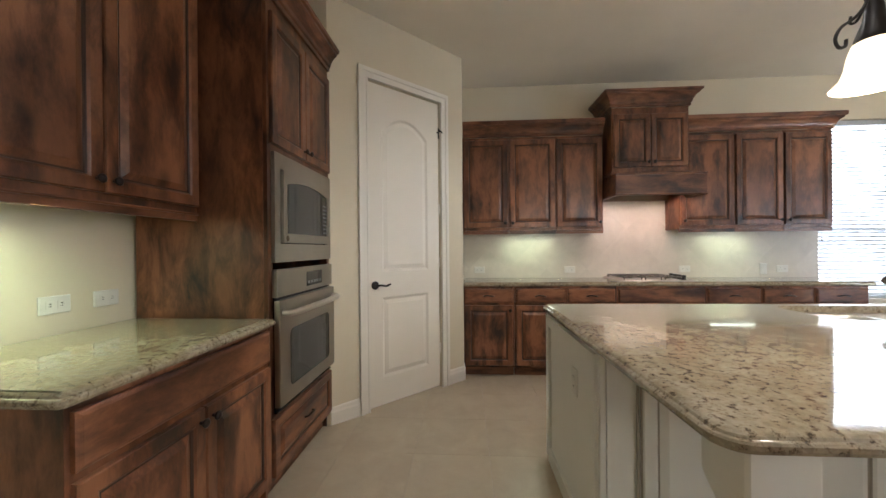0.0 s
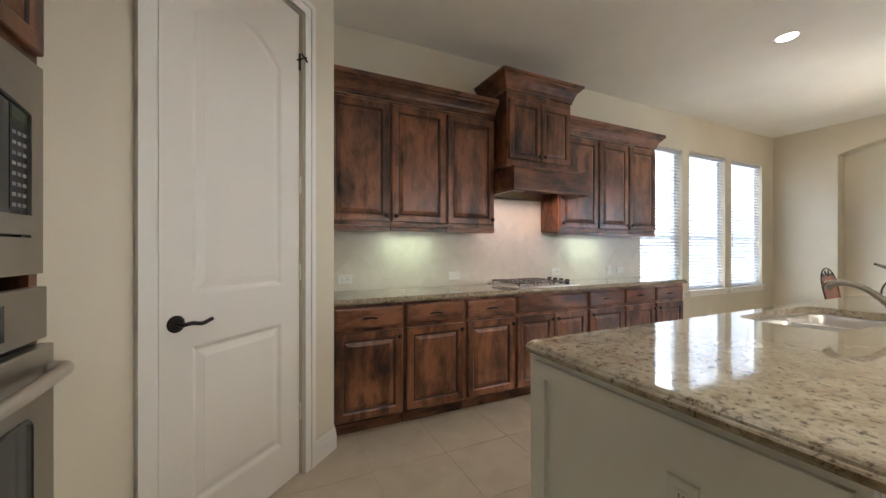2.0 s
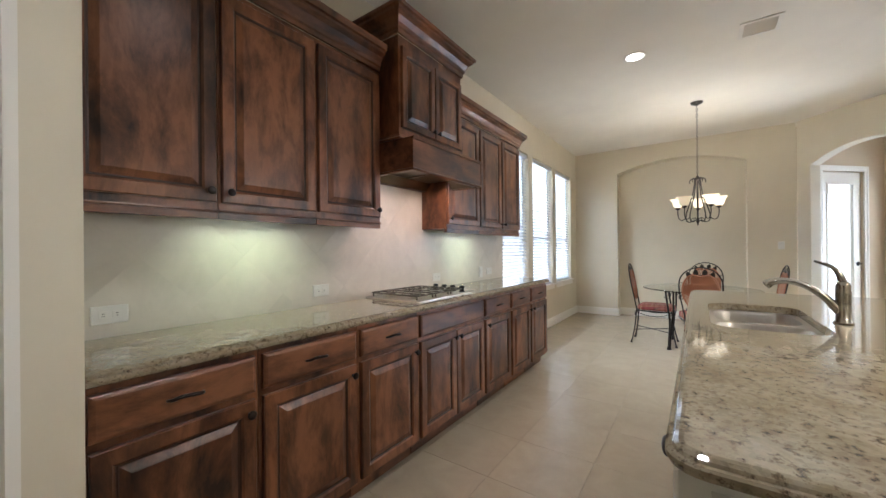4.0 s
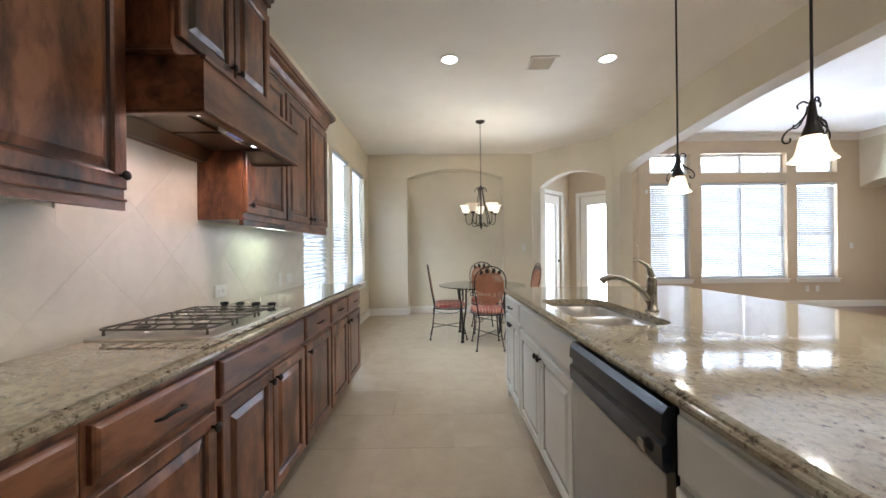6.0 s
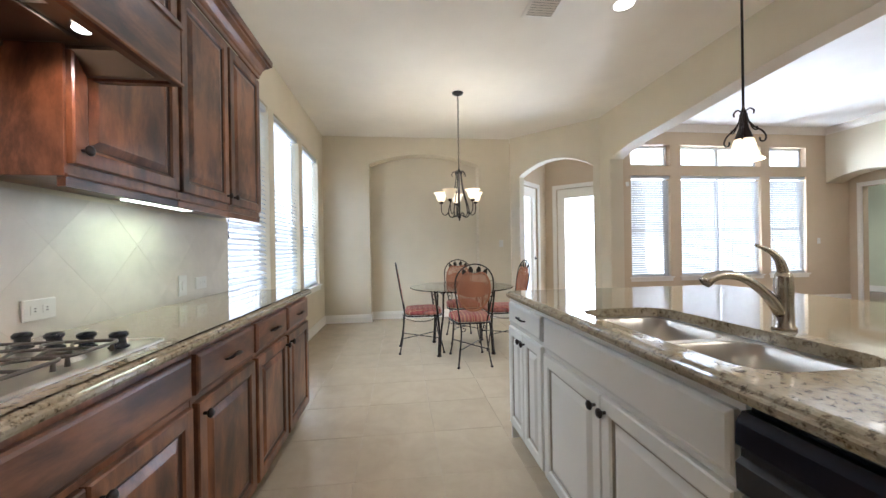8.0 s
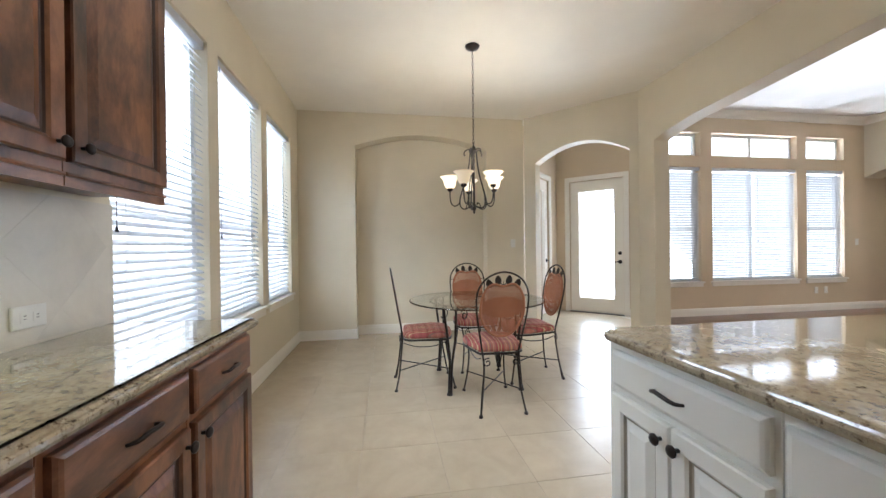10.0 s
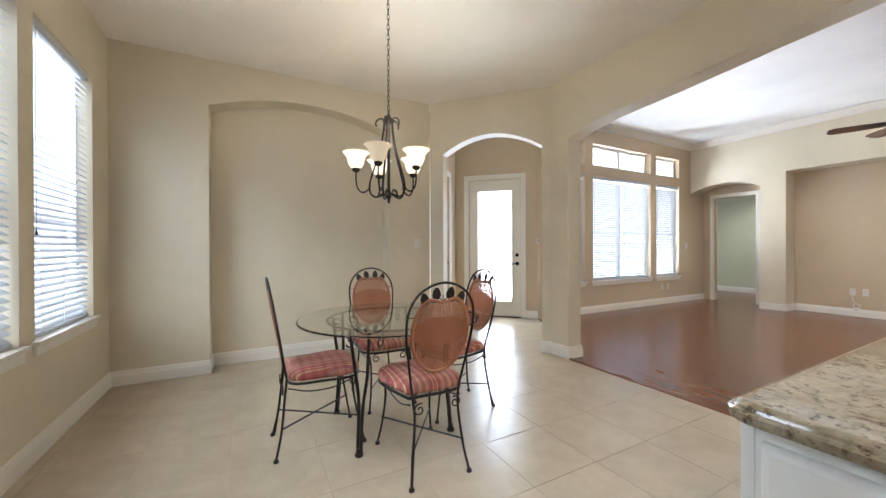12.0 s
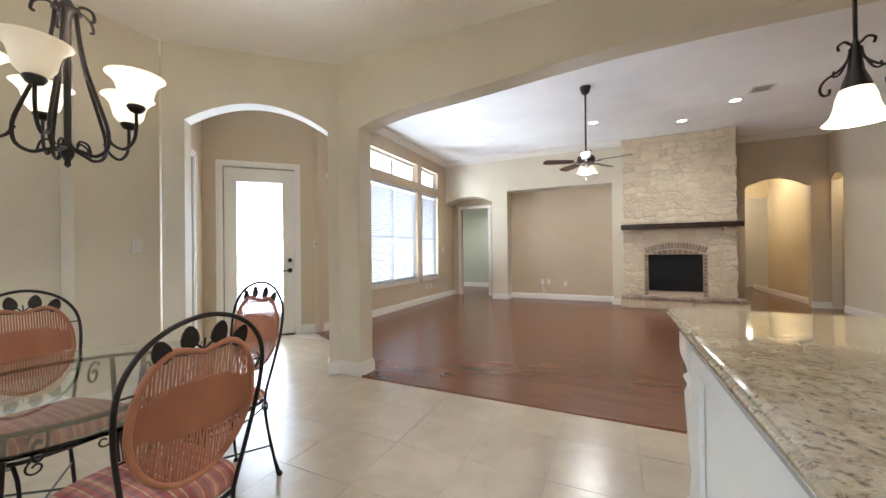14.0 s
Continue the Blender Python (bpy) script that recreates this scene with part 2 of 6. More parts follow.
# ---- shaping ----
GROOVE = {M["alder"].name: M["alder_groove"], M["alder_x"].name: M["alder_groove"], M["island"].name: M["glaze"]}


def part(name, bm, mat, parent=None, label="", kind="", smooth=False):
    """Links a bmesh as one mesh object."""
    bmesh.ops.recalc_face_normals(bm, faces=bm.faces)
    me = bpy.data.meshes.new(name)
    bm.to_mesh(me)
    bm.free()
    me.materials.append(mat)
    if any(p.material_index for p in me.polygons):
        me.materials.append(GROOVE.get(mat.name, mat))
    if smooth:
        me.shade_smooth()
    ob = new(name, me)
    if parent:
        ob.parent = parent
    return tagged(ob, label, "", "", kind)


def thing(name, m, label, category, group="", kind=""):
    ob = new(name)
    ob.matrix_world = m
    ob.empty_display_size = 0.1
    return tagged(ob, label, category, group, kind)


def box(bm, x0, x1, y0, y1, z0, z1):
    v = [bm.verts.new((x, y, z)) for x in (x0, x1) for y in (y0, y1) for z in (z0, z1)]
    for f in ((0, 1, 3, 2), (4, 6, 7, 5), (0, 4, 5, 1), (2, 3, 7, 6), (0, 2, 6, 4), (1, 5, 7, 3)):
        bm.faces.new([v[i] for i in f])
    return v


def soft_box(bm, x0, x1, y0, y1, z0, z1, r=0.003):
    """A box with chamfered edges."""
    t = bmesh.new()
    box(t, x0, x1, y0, y1, z0, z1)
    bmesh.ops.bevel(t, geom=t.edges[:], offset=r, segments=2, profile=0.6, affect="EDGES")
    join(bm, t)


def join(bm, other, m=None):
    if m is not None:
        bmesh.ops.transform(other, matrix=m, verts=other.verts)
    seen = {}
    for v in other.verts:
        seen[v] = bm.verts.new(v.co)
    for f in other.faces:
        bm.faces.new([seen[v] for v in f.verts])
    other.free()


def rings(bm, loops, close=True, cap0=False, cap1=False):
    """Joins loops of points, of equal count, into a skin."""
    vs = [[bm.verts.new(p) for p in loop] for loop in loops]
    n = len(vs[0])
    for a, b in zip(vs, vs[1:]):
        for i in range(n if close else n - 1):
            j = (i + 1) % n
            bm.faces.new((a[i], a[j], b[j], b[i]))
    if cap0:
        bm.faces.new(vs[0][::-1])
    if cap1:
        bm.faces.new(vs[-1])
    return vs


def lathe(bm, prof, at=(0, 0, 0), n=20, cap=True):
    loops = [[(at[0] + r * math.cos(i * math.tau / n), at[1] + r * math.sin(i * math.tau / n), at[2] + z) for i in range(n)] for r, z in prof]
    rings(bm, loops, True, cap, cap)


def tube(bm, pts, r, n=8, closed=False):
    """A round bar through points; r a number or one for each point."""
    pts = [Vector(p) for p in pts]
    rs = r if isinstance(r, (list, tuple)) else [r] * len(pts)
    loops, up = [], None
    k = len(pts)
    for i, p in enumerate(pts):
        if closed:
            d = (pts[(i + 1) % k] - pts[i - 1]).normalized()
        else:
            d = (pts[min(i + 1, k - 1)] - pts[max(i - 1, 0)]).normalized()
        if up is None:
            up = Vector((0, 0, 1)) if abs(d.z) < 0.9 else Vector((1, 0, 0))
        side = d.cross(up)
        if side.length < 1e-4:
            side = d.cross(Vector((0.3, 1, 0.2)))
        side.normalize()
        up = side.cross(d).normalized()
        loops.append([p + rs[i] * (math.cos(a * math.tau / n) * side + math.sin(a * math.tau / n) * up) for a in range(n)])
    if closed:
        loops.append(loops[0])
    rings(bm, loops, True, not closed, not closed)


def smooth_path(pts, steps=6):
    """Catmull-Rom through points."""
    p = [Vector(q) for q in pts]
    p = [p[0] * 2 - p[1]] + p + [p[-1] * 2 - p[-2]]
    out = []
    for a, b, c, d in zip(p, p[1:], p[2:], p[3:]):
        for s in range(steps):
            t = s / steps
            out.append(0.5 * ((2 * b) + (c - a) * t + (2 * a - 5 * b + 4 * c - d) * t * t + (3 * b - a - 3 * c + d) * t ** 3))
    out.append(p[-2])
    return out


def sweep(bm, path, prof, closed=False, side=1):
    """Sweeps a profile of (out, up) along a level path of (x, y, z), mitred; out is to the right of the path times side."""
    k = len(path)
    loops = []
    for i in range(k):
        p = Vector(path[i])
        a = Vector(path[i - 1]) if (i or closed) else None
        b = Vector(path[(i + 1) % k]) if (i < k - 1 or closed) else None
        d0 = (p - a).normalized() if a is not None else (b - p).normalized()
        d1 = (b - p).normalized() if b is not None else d0
        n0, n1 = Vector((d0.y, -d0.x, 0)) * side, Vector((d1.y, -d1.x, 0)) * side
        n = (n0 + n1).normalized()
        n = n / max(0.2, n.dot(n0))
        loops.append([p + n * o + Vector((0, 0, u)) for o, u in prof])
    if closed:
        loops.append(loops[0])
    vs = rings(bm, loops, True, not closed, not closed)
    return vs


def slab(bm, outer, holes, place, thick):
    """A flat slab with holes: loops of (s, t), placed by place(s, t, depth)."""
    t = bmesh.new()
    loops = [outer] + holes
    made = []
    for loop in loops:
        vs = [t.verts.new((a, b, 0)) for a, b in loop]
        made.append(vs)
        for i in range(len(vs)):
            t.edges.new((vs[i - 1], vs[i]))
    bmesh.ops.triangle_fill(t, use_beauty=True, use_dissolve=False, edges=t.edges[:])
    t.verts.index_update()
    faces = [[v.index for v in f.verts] for f in t.faces]
    flat = [tuple(v.co)[:2] for v in t.verts]
    counts = [len(m) for m in made]
    t.free()
    front = [bm.verts.new(place(a, b, 0)) for a, b in flat]
    back = [bm.verts.new(place(a, b, thick)) for a, b in flat]
    for f in faces:
        bm.faces.new([front[i] for i in f])
        bm.faces.new([back[i] for i in reversed(f)])
    s = 0
    for c in counts:
        for i in range(c):
            a, b = s + i, s + (i + 1) % c
            bm.faces.new((front[a], front[b], back[b], back[a]))
        s += c


def rect(a0, a1, b0, b1):
    return [(a0, b0), (a1, b0), (a1, b1), (a0, b1)]


def arch_top(a0, a1, b0, spring, rise, n=14):
    """An opening with a segmental arch."""
    c, half = (a0 + a1) / 2, (a1 - a0) / 2
    pts = [(a0, b0), (a1, b0)]
    for i in range(n + 1):
        u = 1 - 2 * i / n
        pts.append((c + half * u, spring + rise * (1 - u * u)))
    return pts


def wall(name, p0, p1, z0, z1, thick, mat, holes=(), outer=None, kind="structure"):
    """A wall whose face runs from p0 to p1; its thickness goes to the left of that way."""
    p0, p1 = Vector((*p0, 0)), Vector((*p1, 0))
    d = (p1 - p0).normalized()
    n = Vector((-d.y, d.x, 0))
    bm = bmesh.new()
    slab(bm, outer or rect(0, (p1 - p0).length, z0, z1), list(holes), lambda s, z, dep: p0 + d * s + n * dep + Vector((0, 0, z)), thick)
    return part(name, bm, mat, None, "", kind)

# ---- the large structure ----
HK, HL = 3.048, 3.50
YB = -0.19
NOOK, DA, DB = 6.96, (6.93, 0.81), (5.85, YB)
# north wall with its three windows
wall("wall_north", (-0.2, YN), (NOOK + 0.2, YN), 0, HK, 0.14, M["wall"], [rect(a + 0.2, b + 0.2, *NZ) for a, b in NORTH_WINDOWS])
# nook wall with the shallow arched recess
NX0, NX1 = 3.19, 1.36
wall("wall_nook", (NOOK, YN), (NOOK, DA[1]), 0, HK, 0.22, M["wall"],
     outer=[(0, 0), (YN - NX0, 0)] + [(YN - NX0 + (NX0 - NX1) * (1 - u) / 2, 2.60 + 0.17 * (1 - u * u)) for u in [1 - 2 * i / 16 for i in range(17)]] + [(YN - NX1, 0), (YN - DA[1], 0), (YN - DA[1], HK), (0, HK)])
wall("wall_recess", (NOOK + 0.222, NX0 + 0.1), (NOOK + 0.222, NX1 - 0.1), 0, HK, 0.1, M["wall"])
# angled wall with the arch
_dl = math.hypot(DA[0] - DB[0], DA[1] - DB[1])
_a0, _a1 = 0.17, _dl - 0.10
wall("wall_arch", DA, DB, 0, HK, 0.16, M["wall"],
     outer=[(0, 0), (_a0, 0)] + [(_a0 + (_a1 - _a0) * (1 - u) / 2, 2.38 + 0.20 * (1 - u * u)) for u in [1 - 2 * i / 16 for i in range(17)]] + [(_a1, 0), (_dl, 0), (_dl, HL), (0, HL)])
# pier and wide header between kitchen and living room
_w = [(0, 0), (5.85 - 5.60, 0), (5.85 - 5.60, 2.385), (0.45, 2.44), (0.75, 2.485), (1.3, 2.520), (1.9, 2.570), (2.5, 2.612), (3.1, 2.625), (3.9, 2.62), (4.9, 2.56), (5.5, 2.50), (5.9, 2.44), (6.23, 2.385), (6.23, 0), (7.65, 0), (7.65, HL), (0, HL)]
wall("wall_header", (5.85, YB), (-1.8, YB), 0, HL, 0.19, M["wall"], outer=_w)
# west side: counter wall, pantry
wall("wall_west", (-1.70, YB), (-1.70, 2.5), 0, HK, 0.14, M["wall"])
PA, PB = (-1.0, 2.35), (-0.06, 3.29)
_pd = math.hypot(PB[0] - PA[0], PB[1] - PA[1])
PD0, PD1, PDH = 0.32, 1.05, 2.545
wall("wall_tall_side", (-1.7, 2.36), PA, 0, HK, 0.1, M["wall"])
wall("wall_pantry", PA, PB, 0, HK, 0.12, M["wall"], outer=[(0, 0), (PD0, 0), (PD0, PDH), (PD1, PDH), (PD1, 0), (_pd, 0), (_pd, HK), (0, HK)])
wall("wall_pantry_side", PB, (-0.06, YN), 0, HK, 0.12, M["wall"])
# living room
_eh = [rect(-1.45 - b, -1.45 - a, *EZ) for a, b in EAST_WINDOWS] + [rect(-1.45 - b, -1.45 - a, *TZ) for a, b in EAST_WINDOWS]
wall("wall_east", (XE, -1.45), (XE, -6.49), 0, HL, 0.16, M["tan"], _eh)
BD0, BD1 = (8.45, -0.44), (XE, -1.55)
wall("wall_back_door", BD0, BD1, 0, HL, 0.16, M["tan"], outer=[(0, 0), (0.25, 0), (0.25, 2.40), (1.16, 2.40), (1.16, 0), (1.57, 0), (1.57, HL), (0, HL)])
SD0, SD1 = (7.05, 0.96), (8.45, -0.44)
wall("wall_side_door", SD0, SD1, 0, HL, 0.16, M["tan"], outer=[(0, 0), (0.75, 0), (0.75, 2.40), (1.55, 2.40), (1.55, 0), (1.98, 0), (1.98, HL), (0, HL)])
YS = -5.95
wall("wall_south", (XE + 0.2, YS), (3.17, YS), 0, HL, 0.4, M["wall"], [rect(XE + 0.2 - 5.70, XE + 0.2 - 3.40, 0.001, 2.62)],
     outer=[(0, 0), (0.19, 0)] + [(0.19 + (XE - 6.07) * (1 - u) / 2, 2.40 + 0.16 * (1 - u * u)) for u in [1 - 2 * i / 12 for i in range(13)]] + [(0.2 + XE - 6.08, 0), (XE + 0.2 - 3.17, 0), (XE + 0.2 - 3.17, HL), (0, HL)])
wall("wall_niche", (5.8, YS - 0.402), (3.3, YS - 0.402), 0, 2.8, 0.08, M["tan"])
wall("wall_study", (7.5, -6.50), (5.6, -6.50), 0, 2.9, 0.12, M["tan"], outer=[(0, 0), (0.38, 0), (0.38, 2.30), (1.14, 2.30), (1.14, 0), (1.9, 0), (1.9, 2.9), (0, 2.9)])
wall("wall_study_back", (8.5, -8.6), (4.6, -8.6), 0, 3.0, 0.1, M["green"])
wall("wall_study_side", (4.6, -8.6), (4.6, -6.63), 0, 3.0, 0.1, M["green"])
wall("wall_study_east", (8.5, -6.63), (8.5, -8.6), 0, 3.0, 0.1, M["green"])
YH = -6.85
wall("wall_hall", (1.28, YH), (-0.4, YH), 0, HL, 0.14, M["tan"],
     outer=[(0, 0), (0.38, 0)] + [(0.38 + 1.02 * (1 - u) / 2, 2.42 + 0.18 * (1 - u * u)) for u in [1 - 2 * i / 12 for i in range(13)]] + [(1.40, 0), (1.68, 0), (1.68, HL), (0, HL)])
wall("wall_west_living", (-0.4, YH), (-0.4, YB - 0.19), 0, HL, 0.14, M["wall"],
     outer=[(0, 0), (0.04, 0)] + [(0.04 + 0.40 * (1 - u) / 2, 2.48 + 0.1 * (1 - u * u)) for u in [1 - 2 * i / 8 for i in range(9)]] + [(0.44, 0), (-YH + YB - 0.19, 0), (-YH + YB - 0.19, HL), (0, HL)])
wall("wall_hall_west", (-0.30, -9.6), (-0.30, YH - 0.14), 0, 3.0, 0.1, M["yellow"])
wall("wall_hall_far_west", (-1.6, -11.2), (-1.6, -9.0), 0, 3.0, 0.1, M["yellow"])
wall("wall_hall_header", (1.09, -9.55), (-1.6, -9.55), 2.50, 3.0, 0.1, M["yellow"])
wall("wall_hall_east", (1.10, YH - 0.14), (1.10, -11.2), 0, 3.0, 0.1, M["yellow"])
wall("wall_hall_end", (1.2, -11.2), (-1.7, -11.2), 0, 3.0, 0.1, M["wall"])
wall("wall_side_hall", (-2.0, YH - 0.14), (-2.0, -6.2), 0, 3.0, 0.1, M["yellow"])
wall("wall_side_hall_south", (-0.30, YH - 0.02), (-2.0, YH - 0.02), 0, 3.0, 0.1, M["yellow"])
wall("wall_side_hall_north", (-2.0, -6.3), (-0.55, -6.3), 0, 3.0, 0.1, M["yellow"])
for nm, x0, x1, y0, y1, z, mat in (("ceiling_kitchen", -1.9, 7.2, YB, 4.1, HK, "ceiling"), ("ceiling_hall", -2.1, 1.3, -11.4, YH - 0.01, 3.0, "ceiling"), ("ceiling_study", 4.5, 8.6, -8.7, -6.36, 2.9, "ceiling_white")):
    bm = bmesh.new()
    box(bm, x0, x1, y0, y1, z, z + 0.1)
    part(nm, bm, M[mat], None, "", "structure")
bm = bmesh.new()
rings(bm, [[(-0.6, -7.0, z), (7.6, -7.0, z), (9.0, -1.6, z), (9.0, 1.2, z), (7.0, 1.2, z), (5.8, YB - 0.02, z), (-0.6, YB - 0.02, z)] for z in (HL, HL + 0.1)], True, True, True)
part("ceiling_living", bm, M["ceiling_white"], None, "", "structure")
bm = bmesh.new()
rings(bm, [[(-2.3, -11.4, z), (9.0, -11.4, z), (9.0, 4.1, z), (-2.3, 4.1, z)] for z in (-0.12, -0.004)], True, True, True)
box(bm, -1.75, 8.5, YB + 0.004, YN + 0.05, -0.0038, -0.0022)
floor = part("floor", bm, M["grout"], None, "", "structure")
bm = bmesh.new()
box(bm, -60, 80, -60, 60, -0.4, -0.2)
part("ground", bm, plain("dry_ground", (0.35, 0.32, 0.26), 0.9), None, "", "structure")
# added glowing sheets stand in for the bright outdoors behind blinds and door glass
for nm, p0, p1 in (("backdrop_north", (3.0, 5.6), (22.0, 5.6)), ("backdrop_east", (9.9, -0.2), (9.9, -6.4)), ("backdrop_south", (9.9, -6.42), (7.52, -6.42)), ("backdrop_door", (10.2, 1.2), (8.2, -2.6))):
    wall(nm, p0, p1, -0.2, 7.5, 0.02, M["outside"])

# ---- cabinets ----
def panel(bm, x0, x1, z0, z1, y=0.0, t=0.021, rail=0.055, flat=False):
    """A cabinet door or drawer front, its back at y, its face towards -y."""
    if flat:
        steps = [(0, 0), (0, t - 0.008), (0.006, t - 0.003), (0.014, t)]
    else:
        steps = [(0, 0), (0, t - 0.005), (0.004, t), (rail - 0.008, t), (rail, t - 0.006), (rail + 0.004, t - 0.011), (rail + 0.010, t - 0.012), (rail + 0.034, t - 0.002), (rail + 0.037, t - 0.001)]
    loops = [[(x0 + i, y - d, z0 + i), (x1 - i, y - d, z0 + i), (x1 - i, y - d, z1 - i), (x0 + i, y - d, z1 - i)] for i, d in steps]
    vs = rings(bm, loops, True, True, True)
    if not flat:
        marked = {v for lp in vs[4:7] for v in lp}
        for f in bm.faces:
            if all(v in marked for v in f.verts):
                f.material_index = 1


def knob(parent, x, z, y=-0.021):
    bm = bmesh.new()
    prof = [(0.006, 0), (0.006, 0.010), (0.009, 0.014), (0.016, 0.019), (0.017, 0.024), (0.012, 0.029), (0.004, 0.031)]
    loops = [[(x + r * math.cos(a * math.tau / 12), y - d, z + r * math.sin(a * math.tau / 12)) for a in range(12)] for r, d in prof]
    rings(bm, loops, True, True, True)
    part("knob", bm, M["bronze"], parent, "dark bronze round knob", smooth=True)


def pull(parent, x, z, y=-0.021, w=0.10):
    bm = bmesh.new()
    pts = smooth_path([(x - w / 2, y, z - 0.004), (x - w / 2 + 0.008, y - 0.020, z), (x - w * 0.2, y - 0.027, z + 0.006), (x + w * 0.2, y - 0.027, z + 0.002), (x + w / 2 - 0.008, y - 0.020, z - 0.002), (x + w / 2, y, z - 0.004)], 4)
    k = len(pts)
    tube(bm, pts, [0.0045 + 0.002 * math.sin(math.pi * i / (k - 1)) for i in range(k)], 8)
    part("handle", bm, M["bronze"], parent, "dark bronze curved pull", smooth=True)


def base_cabinet(m, w, depth, layout, mat, label, group, toe=0.09, h=0.874, glaze=None, hatx=None, name="base_cabinet", open_top=False):
    """layout: one entry a column of (width, drawers, doors); the face at local y=0."""
    c = thing(name, m, label, "cabinet", group)
    bm = bmesh.new()
    if open_top:
        box(bm, 0, w, 0.0, 0.02, toe, h)
        box(bm, 0, 0.018, 0.021, depth, toe, h)
        box(bm, w - 0.018, w, 0.021, depth, toe, h)
        box(bm, 0.019, w - 0.019, 0.021, depth, toe, toe + 0.018)
        box(bm, 0.019, w - 0.019, depth - 0.018, depth, toe + 0.019, h)
    else:
        soft_box(bm, 0, w, 0.0, depth, toe, h, 0.002)
    part("body", bm, M[mat], c)
    bm = bmesh.new()
    box(bm, 0.004, w - 0.004, 0.06, depth, 0.0, toe - 0.001)
    part("toe_kick", bm, M[hatx or mat], c)
    x = 0.0
    for cw, drawers, doors in layout:
        z = h - 0.022
        for dh in drawers:
            dr = bmesh.new()
            panel(dr, x + 0.014, x + cw - 0.014, z - dh, z, flat=True)
            d = part("drawer_front", dr, M[hatx or mat], c)
            if w > 0 and dh < 0.4:
                if not (cw > 0.7 and len(layout) == 1):
                    pull(d, x + cw / 2, z - dh / 2, -0.021)
            z -= dh + 0.026
        if doors:
            dw = (cw - 0.028 - 0.006 * (len(doors) - 1)) / len(doors)
            for i, hinge in enumerate(doors):
                a = x + 0.014 + i * (dw + 0.006)
                db = bmesh.new()
                panel(db, a, a + dw, toe + 0.022, z)
                d = part("door", db, M[mat], c)
                knob(d, a + (dw - 0.028 if hinge == "l" else 0.028), z - 0.045)
        x += cw
    return c


def crown(path, side, z, parent, mat="alder_x", s=1.0):
    bm = bmesh.new()
    prof = [(0, 0), (0.012, 0), (0.012, 0.022), (0.020, 0.030), (0.024, 0.050), (0.040, 0.078), (0.062, 0.096), (0.064, 0.108), (0.078, 0.112), (0.080, 0.130), (0, 0.130)]
    sweep(bm, [(x, y, z) for x, y in path], [(a * s, b * s) for a, b in prof], False, side)
    return part("crown_molding", bm, M[mat], parent, "stepped crown molding")


def upper_cabinet(m, w, depth, z0, z1, doors, mat, label, group, rail=0.058, name="wall_cabinet"):
    c = thing(name, m, label, "cabinet", group)
    bm = bmesh.new()
    soft_box(bm, 0, w, 0.0, depth, z0 + 0.02, z1, 0.002)
    part("body", bm, M[mat], c)
    bm = bmesh.new()
    box(bm, 0.001, w - 0.001, -0.004, 0.02, z0 - 0.012, z0 + 0.0195)
    part("light_rail", bm, M["alder_x"], c)
    bm = bmesh.new()
    sweep(bm, [(0.001, -0.0045, z0 + 0.016), (w - 0.001, -0.0045, z0 + 0.016)], [(-0.004, 0), (0.005, 0.001), (0.007, 0.006), (0.005, 0.011), (-0.004, 0.012)])
    part("rail_bead", bm, M["alder_x"], c)
    dw = (w - 0.02 - 0.006 * (len(doors) - 1)) / len(doors)
    for i, hinge in enumerate(doors):
        a = 0.010 + i * (dw + 0.006)
        db = bmesh.new()
        panel(db, a, a + dw, z0 + rail, z1 - 0.03)
        d = part("door", db, M[mat], c)
        knob(d, a + (dw - 0.028 if hinge == "l" else 0.028), z0 + rail + 0.045)
    return c


WOODL = "dark knotty alder base cabinet under the granite counter"
YF = 3.37
NB = [(-0.058, 0.43, [("l")]), (0.43, 0.92, ["l"]), (0.92, 1.39, ["l"]), (1.39, 2.20, ["l", "r"]), (2.20, 2.69, ["r"]), (2.69, 3.15, ["l"]), (3.15, 3.62, ["r"])]
for a, b, doors in NB:
    base_cabinet(pose(a + 0.001, YF, 0), b - a - 0.002, YN - YF - 0.003, [(b - a - 0.002, [0.135], doors)], "alder", WOODL + (" holding the cooktop" if b - a > 0.7 else ""), "base cabinets along the range wall", hatx="alder_x")
ZU0, ZU1 = 1.40, 2.40
YU = 3.67
for a, b, h in [(-0.058, 0.42, "l"), (0.42, 0.905, "r"), (0.905, 1.385, "l"), (2.135, 2.675, "r"), (2.675, 3.14, "l"), (3.14, 3.60, "r")]:
    upper_cabinet(pose(a + 0.001, YU, 0), b - a - 0.002, YN - YU - 0.003, ZU0, ZU1, [h], "alder", "dark knotty alder wall cabinet with one raised panel door", "wall cabinets over the range wall")
bm = bmesh.new()
prof = [(0, 0), (0.012, 0), (0.012, 0.022), (0.020, 0.030), (0.024, 0.050), (0.040, 0.078), (0.062, 0.096), (0.064, 0.108), (0.078, 0.112), (0.080, 0.150), (0, 0.150)]
sweep(bm, [(-0.055, YU - 0.002, ZU1 + 0.002), (1.383, YU - 0.002, ZU1 + 0.002)], prof)
tagged(part("crown_molding", bm, M["alder_x"]), "stepped dark alder crown molding on top of the wall cabinets", "molding")
bm = bmesh.new()
sweep(bm, [(2.137, YU - 0.002, ZU1 + 0.002), (3.602, YU - 0.002, ZU1 + 0.002), (3.602, YN - 0.004, ZU1 + 0.002)], prof)
tagged(part("crown_molding", bm, M["alder_x"]), "stepped dark alder crown molding on top of the wall cabinets beside the window", "molding")


